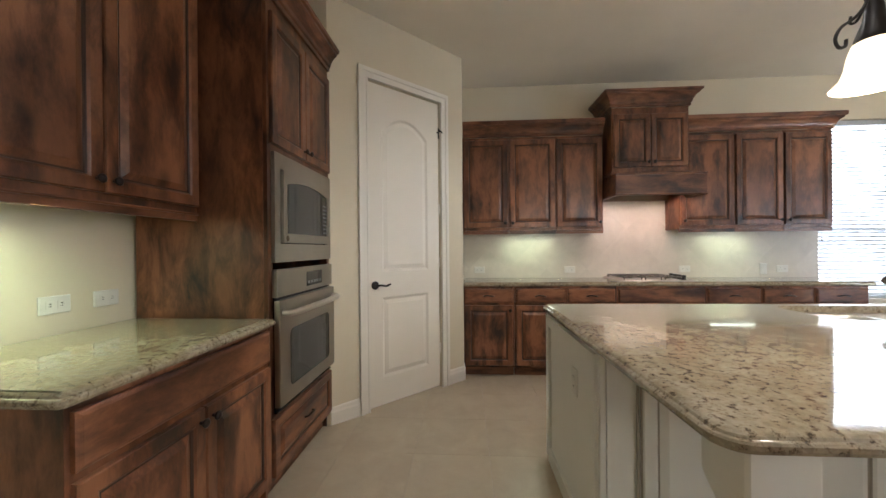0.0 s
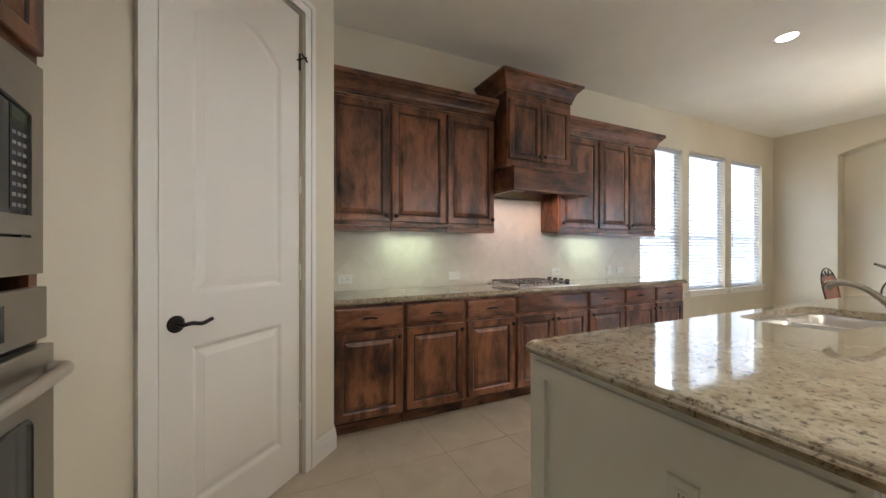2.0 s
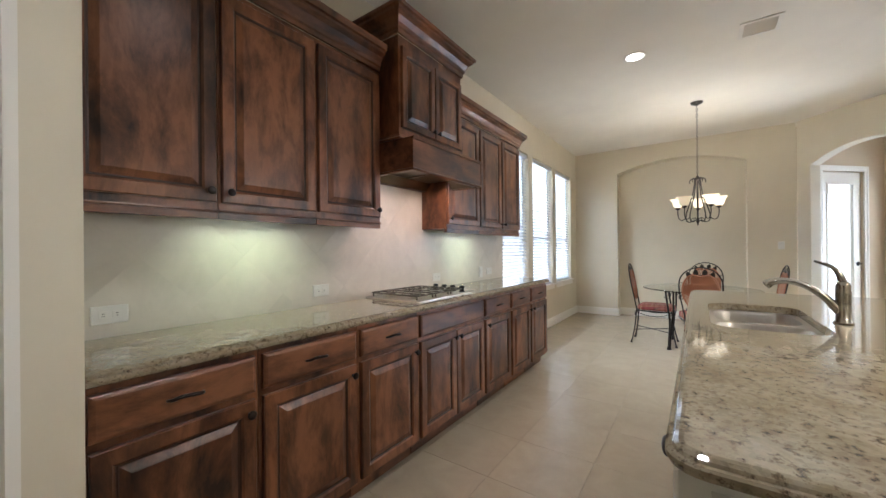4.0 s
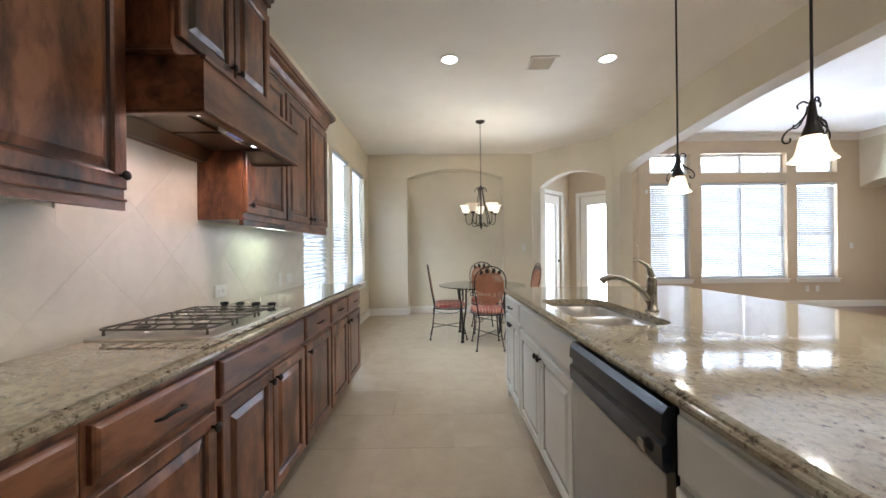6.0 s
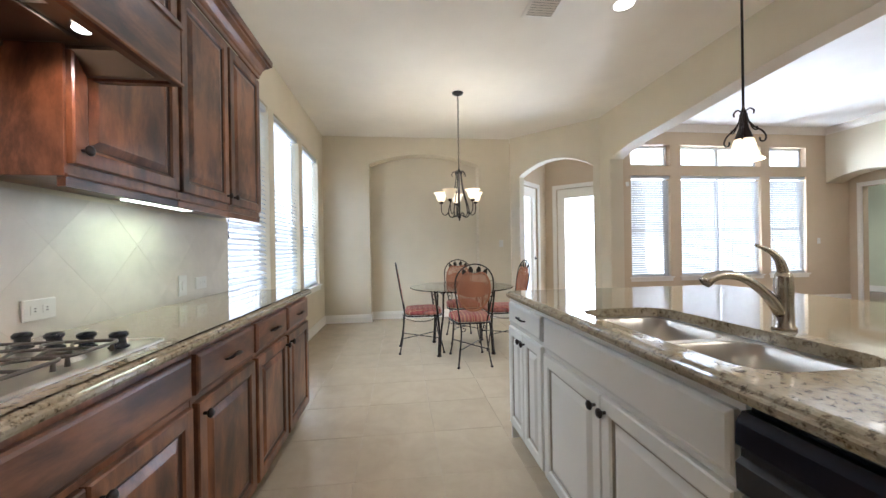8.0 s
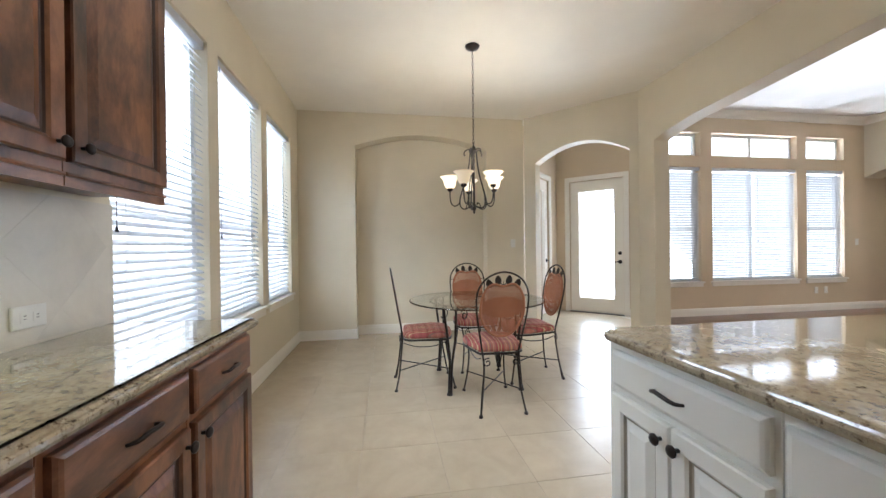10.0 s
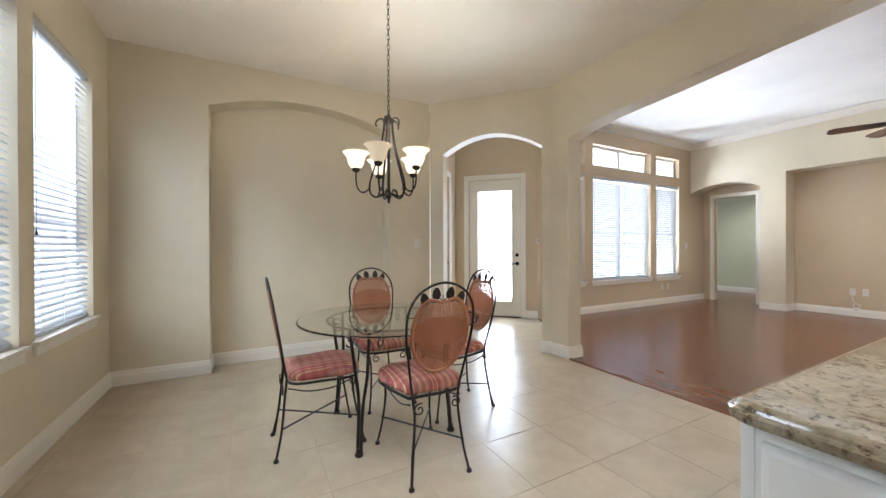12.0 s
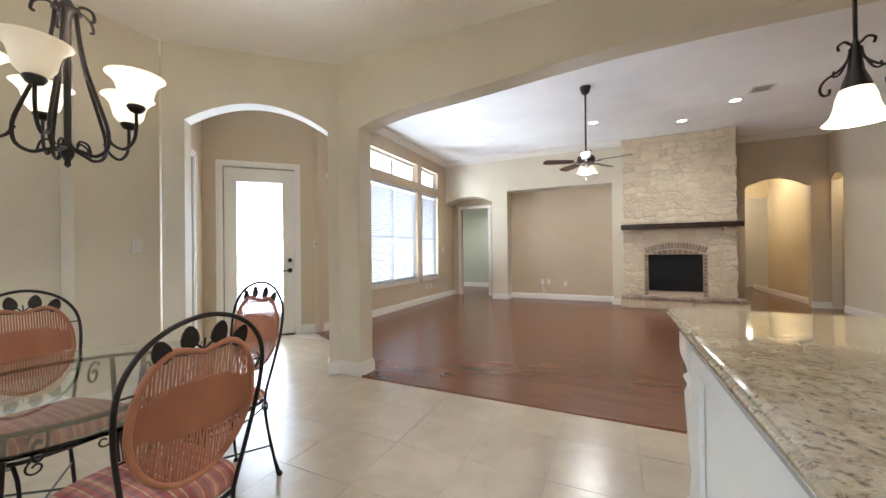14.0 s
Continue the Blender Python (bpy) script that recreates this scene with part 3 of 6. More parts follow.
# ---- range hood ----
hood = thing("range_hood", pose(1.39, 3.50, 0), "dark alder range hood cabinet over the cooktop", "range hood")
bm = bmesh.new()
soft_box(bm, 0.03, 0.765, 0.03, YN - 3.504, 1.985, 2.62, 0.002)
part("body", bm, M["alder"], hood)
for i, hg in enumerate("lr"):
    bm = bmesh.new()
    a = 0.048 + i * 0.352
    panel(bm, a, a + 0.346, 2.03, 2.55, y=0.029, rail=0.05)
    d = part("door", bm, M["alder"], hood)
    knob(d, a + (0.32 if hg == "l" else 0.026), 2.075, 0.008)
crown([(0.03, YN - 3.506), (0.03, 0.028), (0.765, 0.028), (0.765, YN - 3.506)], 1, 2.622, hood, s=1.15)
bm = bmesh.new()
sweep(bm, [(0.03, YN - 3.506, 1.947), (0.03, 0.028, 1.947), (0.765, 0.028, 1.947), (0.765, YN - 3.506, 1.947)], [(-0.02, 0), (0.028, 0), (0.028, 0.008), (0.024, 0.014), (0.018, 0.020), (0.012, 0.037), (-0.02, 0.037)])
box(bm, 0.018, 0.853, -0.105, YN - 3.508, 1.9455, 1.9465)
box(bm, 0.014, 0.857, -0.104, -0.085, 1.930, 1.9452)
part("ledge", bm, M["alder_x"], hood)
bm = bmesh.new()
slab(bm, rect(0.018, 0.855, -0.095, YN - 3.506), [rect(0.036, 0.835, -0.075, YN - 3.53)], lambda s, t, d: Vector((s, t, 1.945 - d)), 0.205)
part("apron", bm, M["alder_x"], hood, "broad plain wooden hood apron")
bm = bmesh.new()
LN = [(0.037, -0.074, 1.742), (0.055, -0.05, 1.742), (0.10, 0.0, 1.80), (0.10, 0.0, 1.812)]
rings(bm, [[(a, b, z), (0.855 - a, b, z), (0.855 - a, YN - 3.606 - b, z), (a, YN - 3.606 - b, z)] for a, b, z in LN], True, False, True)
part("liner", bm, M["hood_steel"], hood, "sloped stainless steel hood liner")
for x in (0.13, 0.44):
    bm = bmesh.new()
    soft_box(bm, x, x + 0.28, 0.10, 0.32, 1.800, 1.8115, 0.003)
    part("filter", bm, M["hood_steel"], hood, "flat grease filter panel")
bm = bmesh.new()
sweep(bm, [(0.018, YN - 3.508, 1.739), (0.018, -0.095, 1.739), (0.855, -0.095, 1.739), (0.855, YN - 3.508, 1.739)], [(0.0005, 0.0), (0.006, 0.004), (0.006, 0.012), (0.0005, 0.016)])
part("apron_edge", bm, M["alder_x"], hood, "rounded lower edge of the apron")
for x in (0.20, 0.655):
    bm = bmesh.new()
    lathe(bm, [(0.001, 0.010), (0.018, 0.010), (0.021, 0.0), (0.018, -0.002), (0.001, -0.003)], (x, 0.045, 1.801), 16, False)
    part("lamp_lens", bm, M["can_lit"], hood, "lit round hood lamp")
bm = bmesh.new()
soft_box(bm, 0.375, 0.53, 0.015, 0.075, 1.790, 1.8115, 0.003)
cp = part("control_panel", bm, M["plate"], hood)
for i in range(5):
    bm = bmesh.new()
    soft_box(bm, 0.40 + i * 0.022, 0.413 + i * 0.022, 0.035, 0.052, 1.7875, 1.7897, 0.0008)
    part("button", bm, M["display_blue"], cp, "small blue lit button")


# ---- counters ----
def rounded(x0, x1, y0, y1, r, corners=(1, 1, 1, 1), n=6):
    pts = []
    for (cx, cy, a), on in zip(((x0, y0, 180), (x1, y0, 270), (x1, y1, 0), (x0, y1, 90)), corners):
        rr = r if on else 0.0
        sx, sy = (1 if cx == x0 else -1), (1 if cy == y0 else -1)
        if not on:
            pts.append((cx, cy))
            continue
        for i in range(n + 1):
            t = radians(a + 90 * i / n)
            pts.append((cx + sx * rr + rr * math.cos(t), cy + sy * rr + rr * math.sin(t)))
    return pts


def inset_loop(loop, d):
    out = []
    k = len(loop)
    for i in range(k):
        p, a, b = Vector(loop[i]), Vector(loop[i - 1]), Vector(loop[(i + 1) % k])
        d0, d1 = (p - a).normalized(), (b - p).normalized()
        n = (Vector((-d0.y, d0.x)) + Vector((-d1.y, d1.x))).normalized()
        n /= max(0.3, n.dot(Vector((-d0.y, d0.x))))
        out.append(tuple(p + n * d))
    return out


def countertop(name, loop, z, t, label, holes=()):
    bm = bmesh.new()
    steps = [(0.012, -t), (0.004, -t + 0.004), (0.0, -t + 0.012), (0.0, -t * 0.45), (0.004, -t * 0.34), (0.010, -t * 0.30), (0.013, -t * 0.16), (0.020, -0.002), (0.028, 0.0)]
    rings(bm, [[(x, y, z + dz) for x, y in inset_loop(loop, i)] for i, dz in steps])
    top = inset_loop(loop, 0.028)
    low = inset_loop(loop, 0.012)
    for lp, zz, flip in ((top, z, False), (low, z - t, True)):
        tmp = bmesh.new()
        for q in [lp] + list(holes):
            vs = [tmp.verts.new((a, b, zz)) for a, b in q]
            for i in range(len(vs)):
                tmp.edges.new((vs[i - 1], vs[i]))
        bmesh.ops.triangle_fill(tmp, use_beauty=True, use_dissolve=False, edges=tmp.edges[:])
        join(bm, tmp)
    for q in holes:
        rings(bm, [[(a, b, z) for a, b in q], [(a, b, z - t) for a, b in q]])
    bmesh.ops.remove_doubles(bm, verts=bm.verts, dist=0.0002)
    return tagged(part(name, bm, M["granite"]), label, "countertop")


ZC = 0.914
countertop("countertop", rounded(-0.057, 3.66, 3.335, YN - 0.014, 0.012, (0, 1, 1, 0)), ZC, 0.038, "polished speckled cream granite counter along the range wall")
IX0, IX1, IY0, IY1 = 0.41, 3.18, 0.52, 2.04
countertop("countertop", rounded(IX0, IX1, IY0, IY1, 0.06), ZC, 0.038, "polished speckled granite island top with a sink cut into it", [rounded(1.615, 2.42, 1.56, 1.945, 0.10, n=8)])
countertop("countertop", rounded(-1.687, -0.96, 0.63, 1.565, 0.02, (0, 1, 0, 0)), ZC, 0.038, "polished green-lit granite counter beside the tall oven cabinet")

# ---- island ----
ICL = "antique white glazed island cabinet under the granite top"
YI = 2.008


def facing_north(x):
    return pose(x, YI, 0) @ pose(0, 0, 0, 0, 0, 180)


for x1, w, lay in ((3.13, 0.54, [(0.538, [0.12], ["l", "r"])]), (2.588, 1.000, [(0.998, [0.14], ["l", "r"])]), (0.962, 0.497, [(0.495, [0.14], ["l"])])):
    base_cabinet(facing_north(x1), w - 0.002, 0.58, lay, "island", ICL, "island cabinets", open_top=w > 0.9)
# dishwasher
dw = thing("dishwasher", facing_north(1.584) , "stainless steel dishwasher with a black control panel", "dishwasher")
bm = bmesh.new()
soft_box(bm, 0.004, 0.616, 0.0, 0.57, 0.09, 0.868)
part("body", bm, M["black"], dw)
bm = bmesh.new()
soft_box(bm, 0.008, 0.612, -0.028, -0.001, 0.11, 0.70, 0.004)
part("door", bm, M["steel"], dw, "brushed stainless door")
bm = bmesh.new()
rings(bm, [[(x, y, z) for y, z in ((0.0, 0.862), (-0.022, 0.862), (-0.036, 0.842), (-0.038, 0.80), (-0.026, 0.79), (-0.026, 0.775), (-0.038, 0.765), (-0.036, 0.712), (-0.028, 0.704), (0.0, 0.704))] for x in (0.006, 0.614)], True, True, True)
part("control_panel", bm, M["black"], dw, "black curved control panel with a pocket handle")
bm = bmesh.new()
rings(bm, [[(0.545 + r * math.cos(a * math.tau / 20), -0.045 - d, 0.735 + r * math.sin(a * math.tau / 20)) for a in range(20)] for r, d in ((0.017, 0), (0.017, 0.004), (0.014, 0.006), (0.004, 0.006))], True, True, True)
part("badge", bm, M["nickel"], dw, "small round chrome badge")
# sink cabinet fillers and seating side
isl = thing("island_base", pose(0, 0, 0), "antique white panelled island base with an overhanging seating side", "kitchen island")
bm = bmesh.new()
box(bm, 0.462, 3.128, 1.18, 1.405, 0.0, 0.8745)
part("body", bm, M["island"], isl)
for y0, y1, x in ((1.12, 1.98, 0.458),):
    bm = bmesh.new()
    slab(bm, rect(1.182, 2.008, 0.0, 0.8745), [], lambda s, z, d: Vector((0.459 - d, s, z)), 0.02)
    part("end_panel", bm, M["island"], isl, "plain white end panel")
bm = bmesh.new()
slab(bm, rect(1.085, 2.008, 0.0, 0.8745), [], lambda s, z, d: Vector((3.131 + d, s, z)), 0.018)
part("end_panel", bm, M["island"], isl, "plain white end panel")

# ---- west counter and oven tower ----
XF = -1.0


def facing_east(y):
    return pose(XF, y, 0) @ pose(0, 0, 0, 0, 0, 90)


base_cabinet(facing_east(0.67), 0.895, 0.68, [(0.895, [0.15], ["l", "r"])], "alder", "dark knotty alder base cabinet beside the oven tower", "", hatx="alder_x")
up = upper_cabinet(pose(-1.355, 0.62, 0) @ pose(0, 0, 0, 0, 0, 90), 0.943, 0.33, 1.40, 2.62, ["l", "r"], "alder", "tall dark knotty alder wall cabinet over the granite counter", "")
tower = thing("oven_cabinet", facing_east(1.567), "tall dark alder cabinet holding a microwave and oven", "cabinet")
TW = 0.79
bm = bmesh.new()
slab(bm, rect(0, TW, 0.09, 2.50), [rect(0.045, TW - 0.045, 0.42, 1.735)], lambda s, z, d: Vector((s, d, z)), 0.02)
part("face_frame", bm, M["alder"], tower)
for x in (0.0, TW - 0.018):
    bm = bmesh.new()
    box(bm, x, x + 0.018, 0.021, 0.68, 0.0, 2.50)
    part("side_panel", bm, M["alder"], tower, "knotty alder side panel")
bm = bmesh.new()
box(bm, 0.019, TW - 0.019, 0.6, 0.62, 0.0, 2.50)
box(bm, 0.019, TW - 0.019, 0.021, 0.6, 1.735, 1.75)
box(bm, 0.019, TW - 0.019, 0.05, 0.06, 0.0, 0.089)
box(bm, 0, TW, 0.0, 0.68, 2.501, 2.52)
part("body", bm, M["alder"], tower)
for i, hg in enumerate("lr"):
    bm = bmesh.new()
    a = 0.02 + i * 0.378
    panel(bm, a, a + 0.372, 1.775, 2.43)
    d = part("door", bm, M["alder"], tower)
    knob(d, a + (0.345 if hg == "l" else 0.027), 1.82)
bm = bmesh.new()
panel(bm, 0.02, TW - 0.02, 0.115, 0.40)
d = part("drawer_front", bm, M["alder_x"], tower)
pull(d, TW / 2, 0.27, -0.018)
crown([(0.0, 0.33), (0.0, -0.001), (TW, -0.001)], 1, 2.50, tower, s=1.1)


def under_light(m, n):
    u = thing("under_cabinet_lamp", m, "slim white under cabinet lamp, lit", "lamp", "under cabinet lamps")
    bm = bmesh.new()
    soft_box(bm, -n / 2, n / 2, -0.03, 0.03, 1.403, 1.428, 0.003)
    part("body", bm, M["trim"], u)
    bm = bmesh.new()
    soft_box(bm, -n / 2 + 0.02, n / 2 - 0.02, -0.024, 0.024, 1.398, 1.4025, 0.002)
    part("lens", bm, M["tube_lit"], u, "lit white lens")


under_light(pose(0.66, 3.76, 0), 0.46)
under_light(pose(2.72, 3.76, 0), 0.46)
under_light(pose(-1.43, 0.88, 0, 0, 0, 90), 0.5)

# ---- windows, doors, trim ----
def frame_at(p0, p1):
    """A pose at p0 with local x along the wall to p1, local y into the wall (left of the way), z up."""
    d = (Vector((*p1, 0)) - Vector((*p0, 0))).normalized()
    return pose(p0[0], p0[1], 0, 0, 0, math.degrees(math.atan2(d.y, d.x)))


def frame_ring(bm, x0, x1, z0, z1, w, y0, y1):
    slab(bm, rect(x0, x1, z0, z1), [rect(x0 + w, x1 - w, z0 + w, z1 - w)], lambda s, z, d: Vector((s, y0 + d, z)), y1 - y0)


slat_meshes = {}


def slat_mesh(w, tilt):
    key = (round(w, 3), tilt)
    if key not in slat_meshes:
        bm = bmesh.new()
        a = radians(tilt)
        prof = [(-0.024, 0.0), (-0.012, 0.0022), (0.0, 0.003), (0.012, 0.0022), (0.024, 0.0), (0.012, 0.0005), (0.0, 0.0012), (-0.012, 0.0005)]
        rings(bm, [[(x, u * math.cos(a) - v * math.sin(a), u * math.sin(a) + v * math.cos(a)) for u, v in prof] for x in (-w / 2, w / 2)], True, True, True)
        bmesh.ops.recalc_face_normals(bm, faces=bm.faces)
        me = bpy.data.meshes.new("slat")
        bm.to_mesh(me)
        bm.free()
        me.materials.append(M["blind"])
        slat_meshes[key] = me
    return slat_meshes[key]


SLATS = []


def window(name, m, w, z0, z1, depth, blind=True, sill=True, mullions=(), rail=None, tilt=36):
    """m: frame_at pose whose x starts at the opening's first jamb."""
    win = thing(name, m, "", "", "", "structure")
    bm = bmesh.new()
    frame_ring(bm, 0.001, w - 0.001, z0 + 0.001, z1 - 0.001, 0.045, depth - 0.055, depth - 0.005)
    part("window_frame", bm, M["vinyl"], win)
    for x in mullions:
        bm = bmesh.new()
        soft_box(bm, x - 0.03, x + 0.03, depth - 0.06, depth - 0.004, z0 + 0.046, z1 - 0.046)
        part("mullion", bm, M["vinyl"], win)
    if rail:
        bm = bmesh.new()
        soft_box(bm, 0.046, w - 0.046, depth - 0.05, depth - 0.01, rail - 0.022, rail + 0.022)
        part("meeting_rail", bm, M["vinyl"], win)
    bm = bmesh.new()
    box(bm, 0.04, w - 0.04, depth - 0.032, depth - 0.027, z0 + 0.04, z1 - 0.04)
    g = part("pane", bm, M["glass"], win)
    g.visible_shadow = False
    if sill:
        bm = bmesh.new()
        soft_box(bm, -0.04, w + 0.04, -0.035, depth - 0.06, z0 - 0.024, z0 + 0.0005, 0.006)
        soft_box(bm, -0.02, w + 0.02, -0.018, -0.001, z0 - 0.085, z0 - 0.0245, 0.004)
        part("window_sill", bm, M["trim"], win)
    if blind:
        parts = [(0.006, w - 0.006)] if not mullions else [(0.006, w / 2 - 0.008), (w / 2 + 0.008, w - 0.006)]
        for a, b in parts:
            bl = thing("window_blind", m @ pose(0, 0, 0), "white horizontal slat blind lowered over the window", "window blind", "window blinds")
            bm = bmesh.new()
            soft_box(bm, a, b, 0.018, 0.072, z1 - 0.055, z1 - 0.003, 0.004)
            part("headrail", bm, M["blind"], bl)
            bm = bmesh.new()
            soft_box(bm, a, b, 0.022, 0.066, z0 + 0.004, z0 + 0.024, 0.004)
            part("bottom_rail", bm, M["blind"], bl)
            for f in (0.14, 0.5, 0.86):
                x = a + (b - a) * f
                for y in (0.0190, 0.0665):
                    bm = bmesh.new()
                    box(bm, x - 0.0012, x + 0.0012, y, y + 0.0015, z0 + 0.02, z1 - 0.05)
                    part("ladder_cord", bm, M["blind"], bl)
            if b - a < 1.2:
                bm = bmesh.new()
                tube(bm, [(a + 0.05, 0.012, z1 - 0.06), (a + 0.05, 0.012, z1 - 1.25)], 0.0015, 5)
                lathe(bm, [(0.002, 0.03), (0.006, 0.02), (0.008, 0.0)], (a + 0.05, 0.012, z1 - 1.28), 8)
                part("pull_cord", bm, M["bronze"], bl)
            SLATS.append((bl, a, b, z0, z1, tilt))
    return win


def lay_slats():
    for bl, a, b, z0, z1, tilt in SLATS:
        n = int((z1 - z0 - 0.09) / 0.0435)
        for i in range(n):
            o = new("slat", slat_mesh(b - a - 0.01, tilt))
            o.parent = bl
            o.location = ((a + b) / 2, 0.045, z0 + 0.045 + i * 0.0435)


for i, (a, b) in enumerate(NORTH_WINDOWS):
    window("window_%d" % (i + 1), pose(a, YN, 0), b - a, NZ[0], NZ[1], 0.14, rail=1.39)
for i, (a, b) in enumerate(EAST_WINDOWS):
    m = frame_at((XE, b), (XE, a))
    window("window_%d" % (i + 4), m, b - a, EZ[0], EZ[1], 0.16, tilt=-42, rail=1.50, mullions=((b - a) / 2,) if b - a > 1.2 else ())
    window("window_%d" % (i + 7), m, b - a, TZ[0], TZ[1], 0.16, False, False, mullions=((b - a) / 2,) if b - a > 1.2 else ())


def casing(m, w, h, wide=0.085, name="door_casing", depth=0.0):
    """A stepped casing round an opening that runs from local x 0 to w."""
    bm = bmesh.new()
    for o0, o1, t in ((0.004, wide, 0.014), (wide * 0.62, wide, 0.022), (0.004, 0.018, 0.018)):
        pts = [(-o1, 0.0), (-o1, h + o1), (w + o1, h + o1), (w + o1, 0.0), (w + o0, 0.0), (w + o0, h + o0), (-o0, h + o0), (-o0, 0.0)]
        slab(bm, pts, [], lambda s, z, d: Vector((s, -t + d, z)), t - 0.001)
    ob = part(name, bm, M["trim"], None, "", "structure")
    ob.matrix_world = m
    return ob


def lever(parent, x, z, y, way=1, deadbolt=None):
    bm = bmesh.new()
    rings(bm, [[(x + r * math.cos(a * math.tau / 20), y - d, z + r * math.sin(a * math.tau / 20)) for a in range(20)] for r, d in ((0.033, 0), (0.033, 0.006), (0.026, 0.011), (0.012, 0.013))], True, True, True)
    tube(bm, smooth_path([(x, y - 0.010, z), (x, y - 0.045, z), (x + way * 0.03, y - 0.052, z + 0.002), (x + way * 0.07, y - 0.05, z - 0.006), (x + way * 0.112, y - 0.05, z + 0.006)], 4), 0.008, 8)
    part("door_handle", bm, M["bronze"], parent, "dark bronze lever handle", smooth=True)
    if deadbolt:
        bm = bmesh.new()
        rings(bm, [[(x + r * math.cos(a * math.tau / 20), y - d, deadbolt + r * math.sin(a * math.tau / 20)) for a in range(20)] for r, d in ((0.03, 0), (0.03, 0.012), (0.02, 0.018), (0.006, 0.03))], True, True, True)
        part("deadbolt", bm, M["bronze"], parent, smooth=True)


def moulded(bm, loop, y, t=0.010):
    """A sunk and raised panel inside a loop of (x, z), on a face at y."""
    steps = [(0, 0), (0.006, 0.002), (0.016, t * 0.8), (0.024, t), (0.05, t * 0.5), (0.056, t * 0.35)]
    rings(bm, [[(a, y + d - 0.0005, b) for a, b in inset_loop(loop, i)] for i, d in steps], True, False, True)


def panel_door(name, m, w, h, glassy=False, hinge_right=True):
    d = thing(name, m, "", "", "", "structure")
    bm = bmesh.new()
    if glassy:
        gl = rect(0.155, w - 0.155, 0.26, h - 0.19)
        slab(bm, rect(0.004, w - 0.004, 0.006, h - 0.004), [gl], lambda s, z, q: Vector((s, 0.03 + q, z)), 0.042)
        frame_ring(bm, 0.130, w - 0.130, 0.235, h - 0.165, 0.03, 0.020, 0.0295)
        part("leaf", bm, M["door"], d)
        bm = bmesh.new()
        box(bm, 0.15, w - 0.15, 0.048, 0.054, 0.255, h - 0.185)
        g = part("pane", bm, M["glass"], d)
        g.visible_shadow = False
    else:
        lower = rect(0.13, w - 0.13, 0.22, 0.86)
        top = arch_top(0.13, w - 0.13, 1.06, h - 0.36, 0.13, 12)
        slab(bm, rect(0.004, w - 0.004, 0.010, h - 0.004), [lower, top], lambda s, z, q: Vector((s, 0.02 + q, z)), 0.04)
        for lp in (lower, top):
            moulded(bm, lp, 0.021, 0.012)
        part("leaf", bm, M["door"], d)
    return d


mp = frame_at(PA, PB) @ pose(PD0, 0, 0)
casing(mp, PD1 - PD0, PDH)
pd = panel_door("door_1", mp, PD1 - PD0, PDH)
lever(pd, 0.065, 0.96, 0.02, 1)
for z in (0.35, 1.12, 1.60, 2.28):
    bm = bmesh.new()
    tube(bm, [(PD1 - PD0 - 0.004, 0.014, z - 0.045), (PD1 - PD0 - 0.004, 0.014, z + 0.045)], 0.006, 8)
    part("hinge", bm, M["bronze" if z > 2.2 else "trim"], pd)
bm = bmesh.new()
tube(bm, [(PD1 - PD0 - 0.02, 0.02, 2.285), (PD1 - PD0 - 0.02, -0.045, 2.285)], 0.004, 6)
tube(bm, [(PD1 - PD0 - 0.04, -0.03, 2.30), (PD1 - PD0 + 0.005, -0.03, 2.275)], 0.005, 6)
part("door_stop", bm, M["bronze"], pd)

mb = frame_at(BD0, BD1) @ pose(0.25, 0, 0)
casing(mb, 0.91, 2.40)
bd = panel_door("door_2", mb, 0.91, 2.40, True)
lever(bd, 0.91 - 0.065, 0.93, 0.03, -1, 1.08)
bm = bmesh.new()
soft_box(bm, 0.0, 0.91, -0.03, 0.10, -0.006, 0.012)
part("threshold", bm, M["bronze"], bd)
ms = frame_at(SD0, SD1) @ pose(0.75, 0, 0)
casing(ms, 0.80, 2.40)
sd = panel_door("door_3", ms, 0.80, 2.40, True)
lever(sd, 0.80 - 0.065, 0.96, 0.03, -1)
mst = frame_at((7.5, -6.50), (5.6, -6.50)) @ pose(0.38, 0, 0)
casing(mst, 0.76, 2.30)

BASE = [(0, 0), (0.016, 0), (0.016, 0.085), (0.012, 0.10), (0.010, 0.118), (0.004, 0.130), (0, 0.130)]


def baseboard(path, h=1.0):
    bm = bmesh.new()
    sweep(bm, [(x, y, 0.0) for x, y in path], [(a, b * h) for a, b in BASE])
    return part("baseboard", bm, M["trim"], None, "", "structure")


_dd = (Vector(DB) - Vector(DA)).normalized()
_j0, _j1 = Vector(DA) + _dd * _a0, Vector(DA) + _dd * _a1
_nn = Vector((-_dd.y, _dd.x)) * 0.16
NR = NOOK + 0.222
baseboard([(3.665, YN), (NOOK, YN), (NOOK, NX0), (NR, NX0), (NR, NX1), (NOOK, NX1), DA, tuple(_j0), tuple(_j0 + _nn)])
baseboard([tuple(_j1 + _nn), tuple(_j1), DB, (5.60, YB), (5.60, YB - 0.19), (5.84, YB - 0.19)])
_bd = (Vector(BD1) - Vector(BD0)).normalized()
baseboard([tuple(Vector(BD0) + _bd * 1.25), (XE, -1.55), (XE, -6.49)])
baseboard([(6.08, YS - 0.39), (6.08, YS), (5.70, YS), (5.70, YS - 0.402), (3.40, YS - 0.402), (3.40, YS), (3.25, YS)])
_pp = (Vector(PB) - Vector(PA)).normalized()
baseboard([(-1.0, 2.36), tuple(Vector(PA) + _pp * (PD0 - 0.088))])
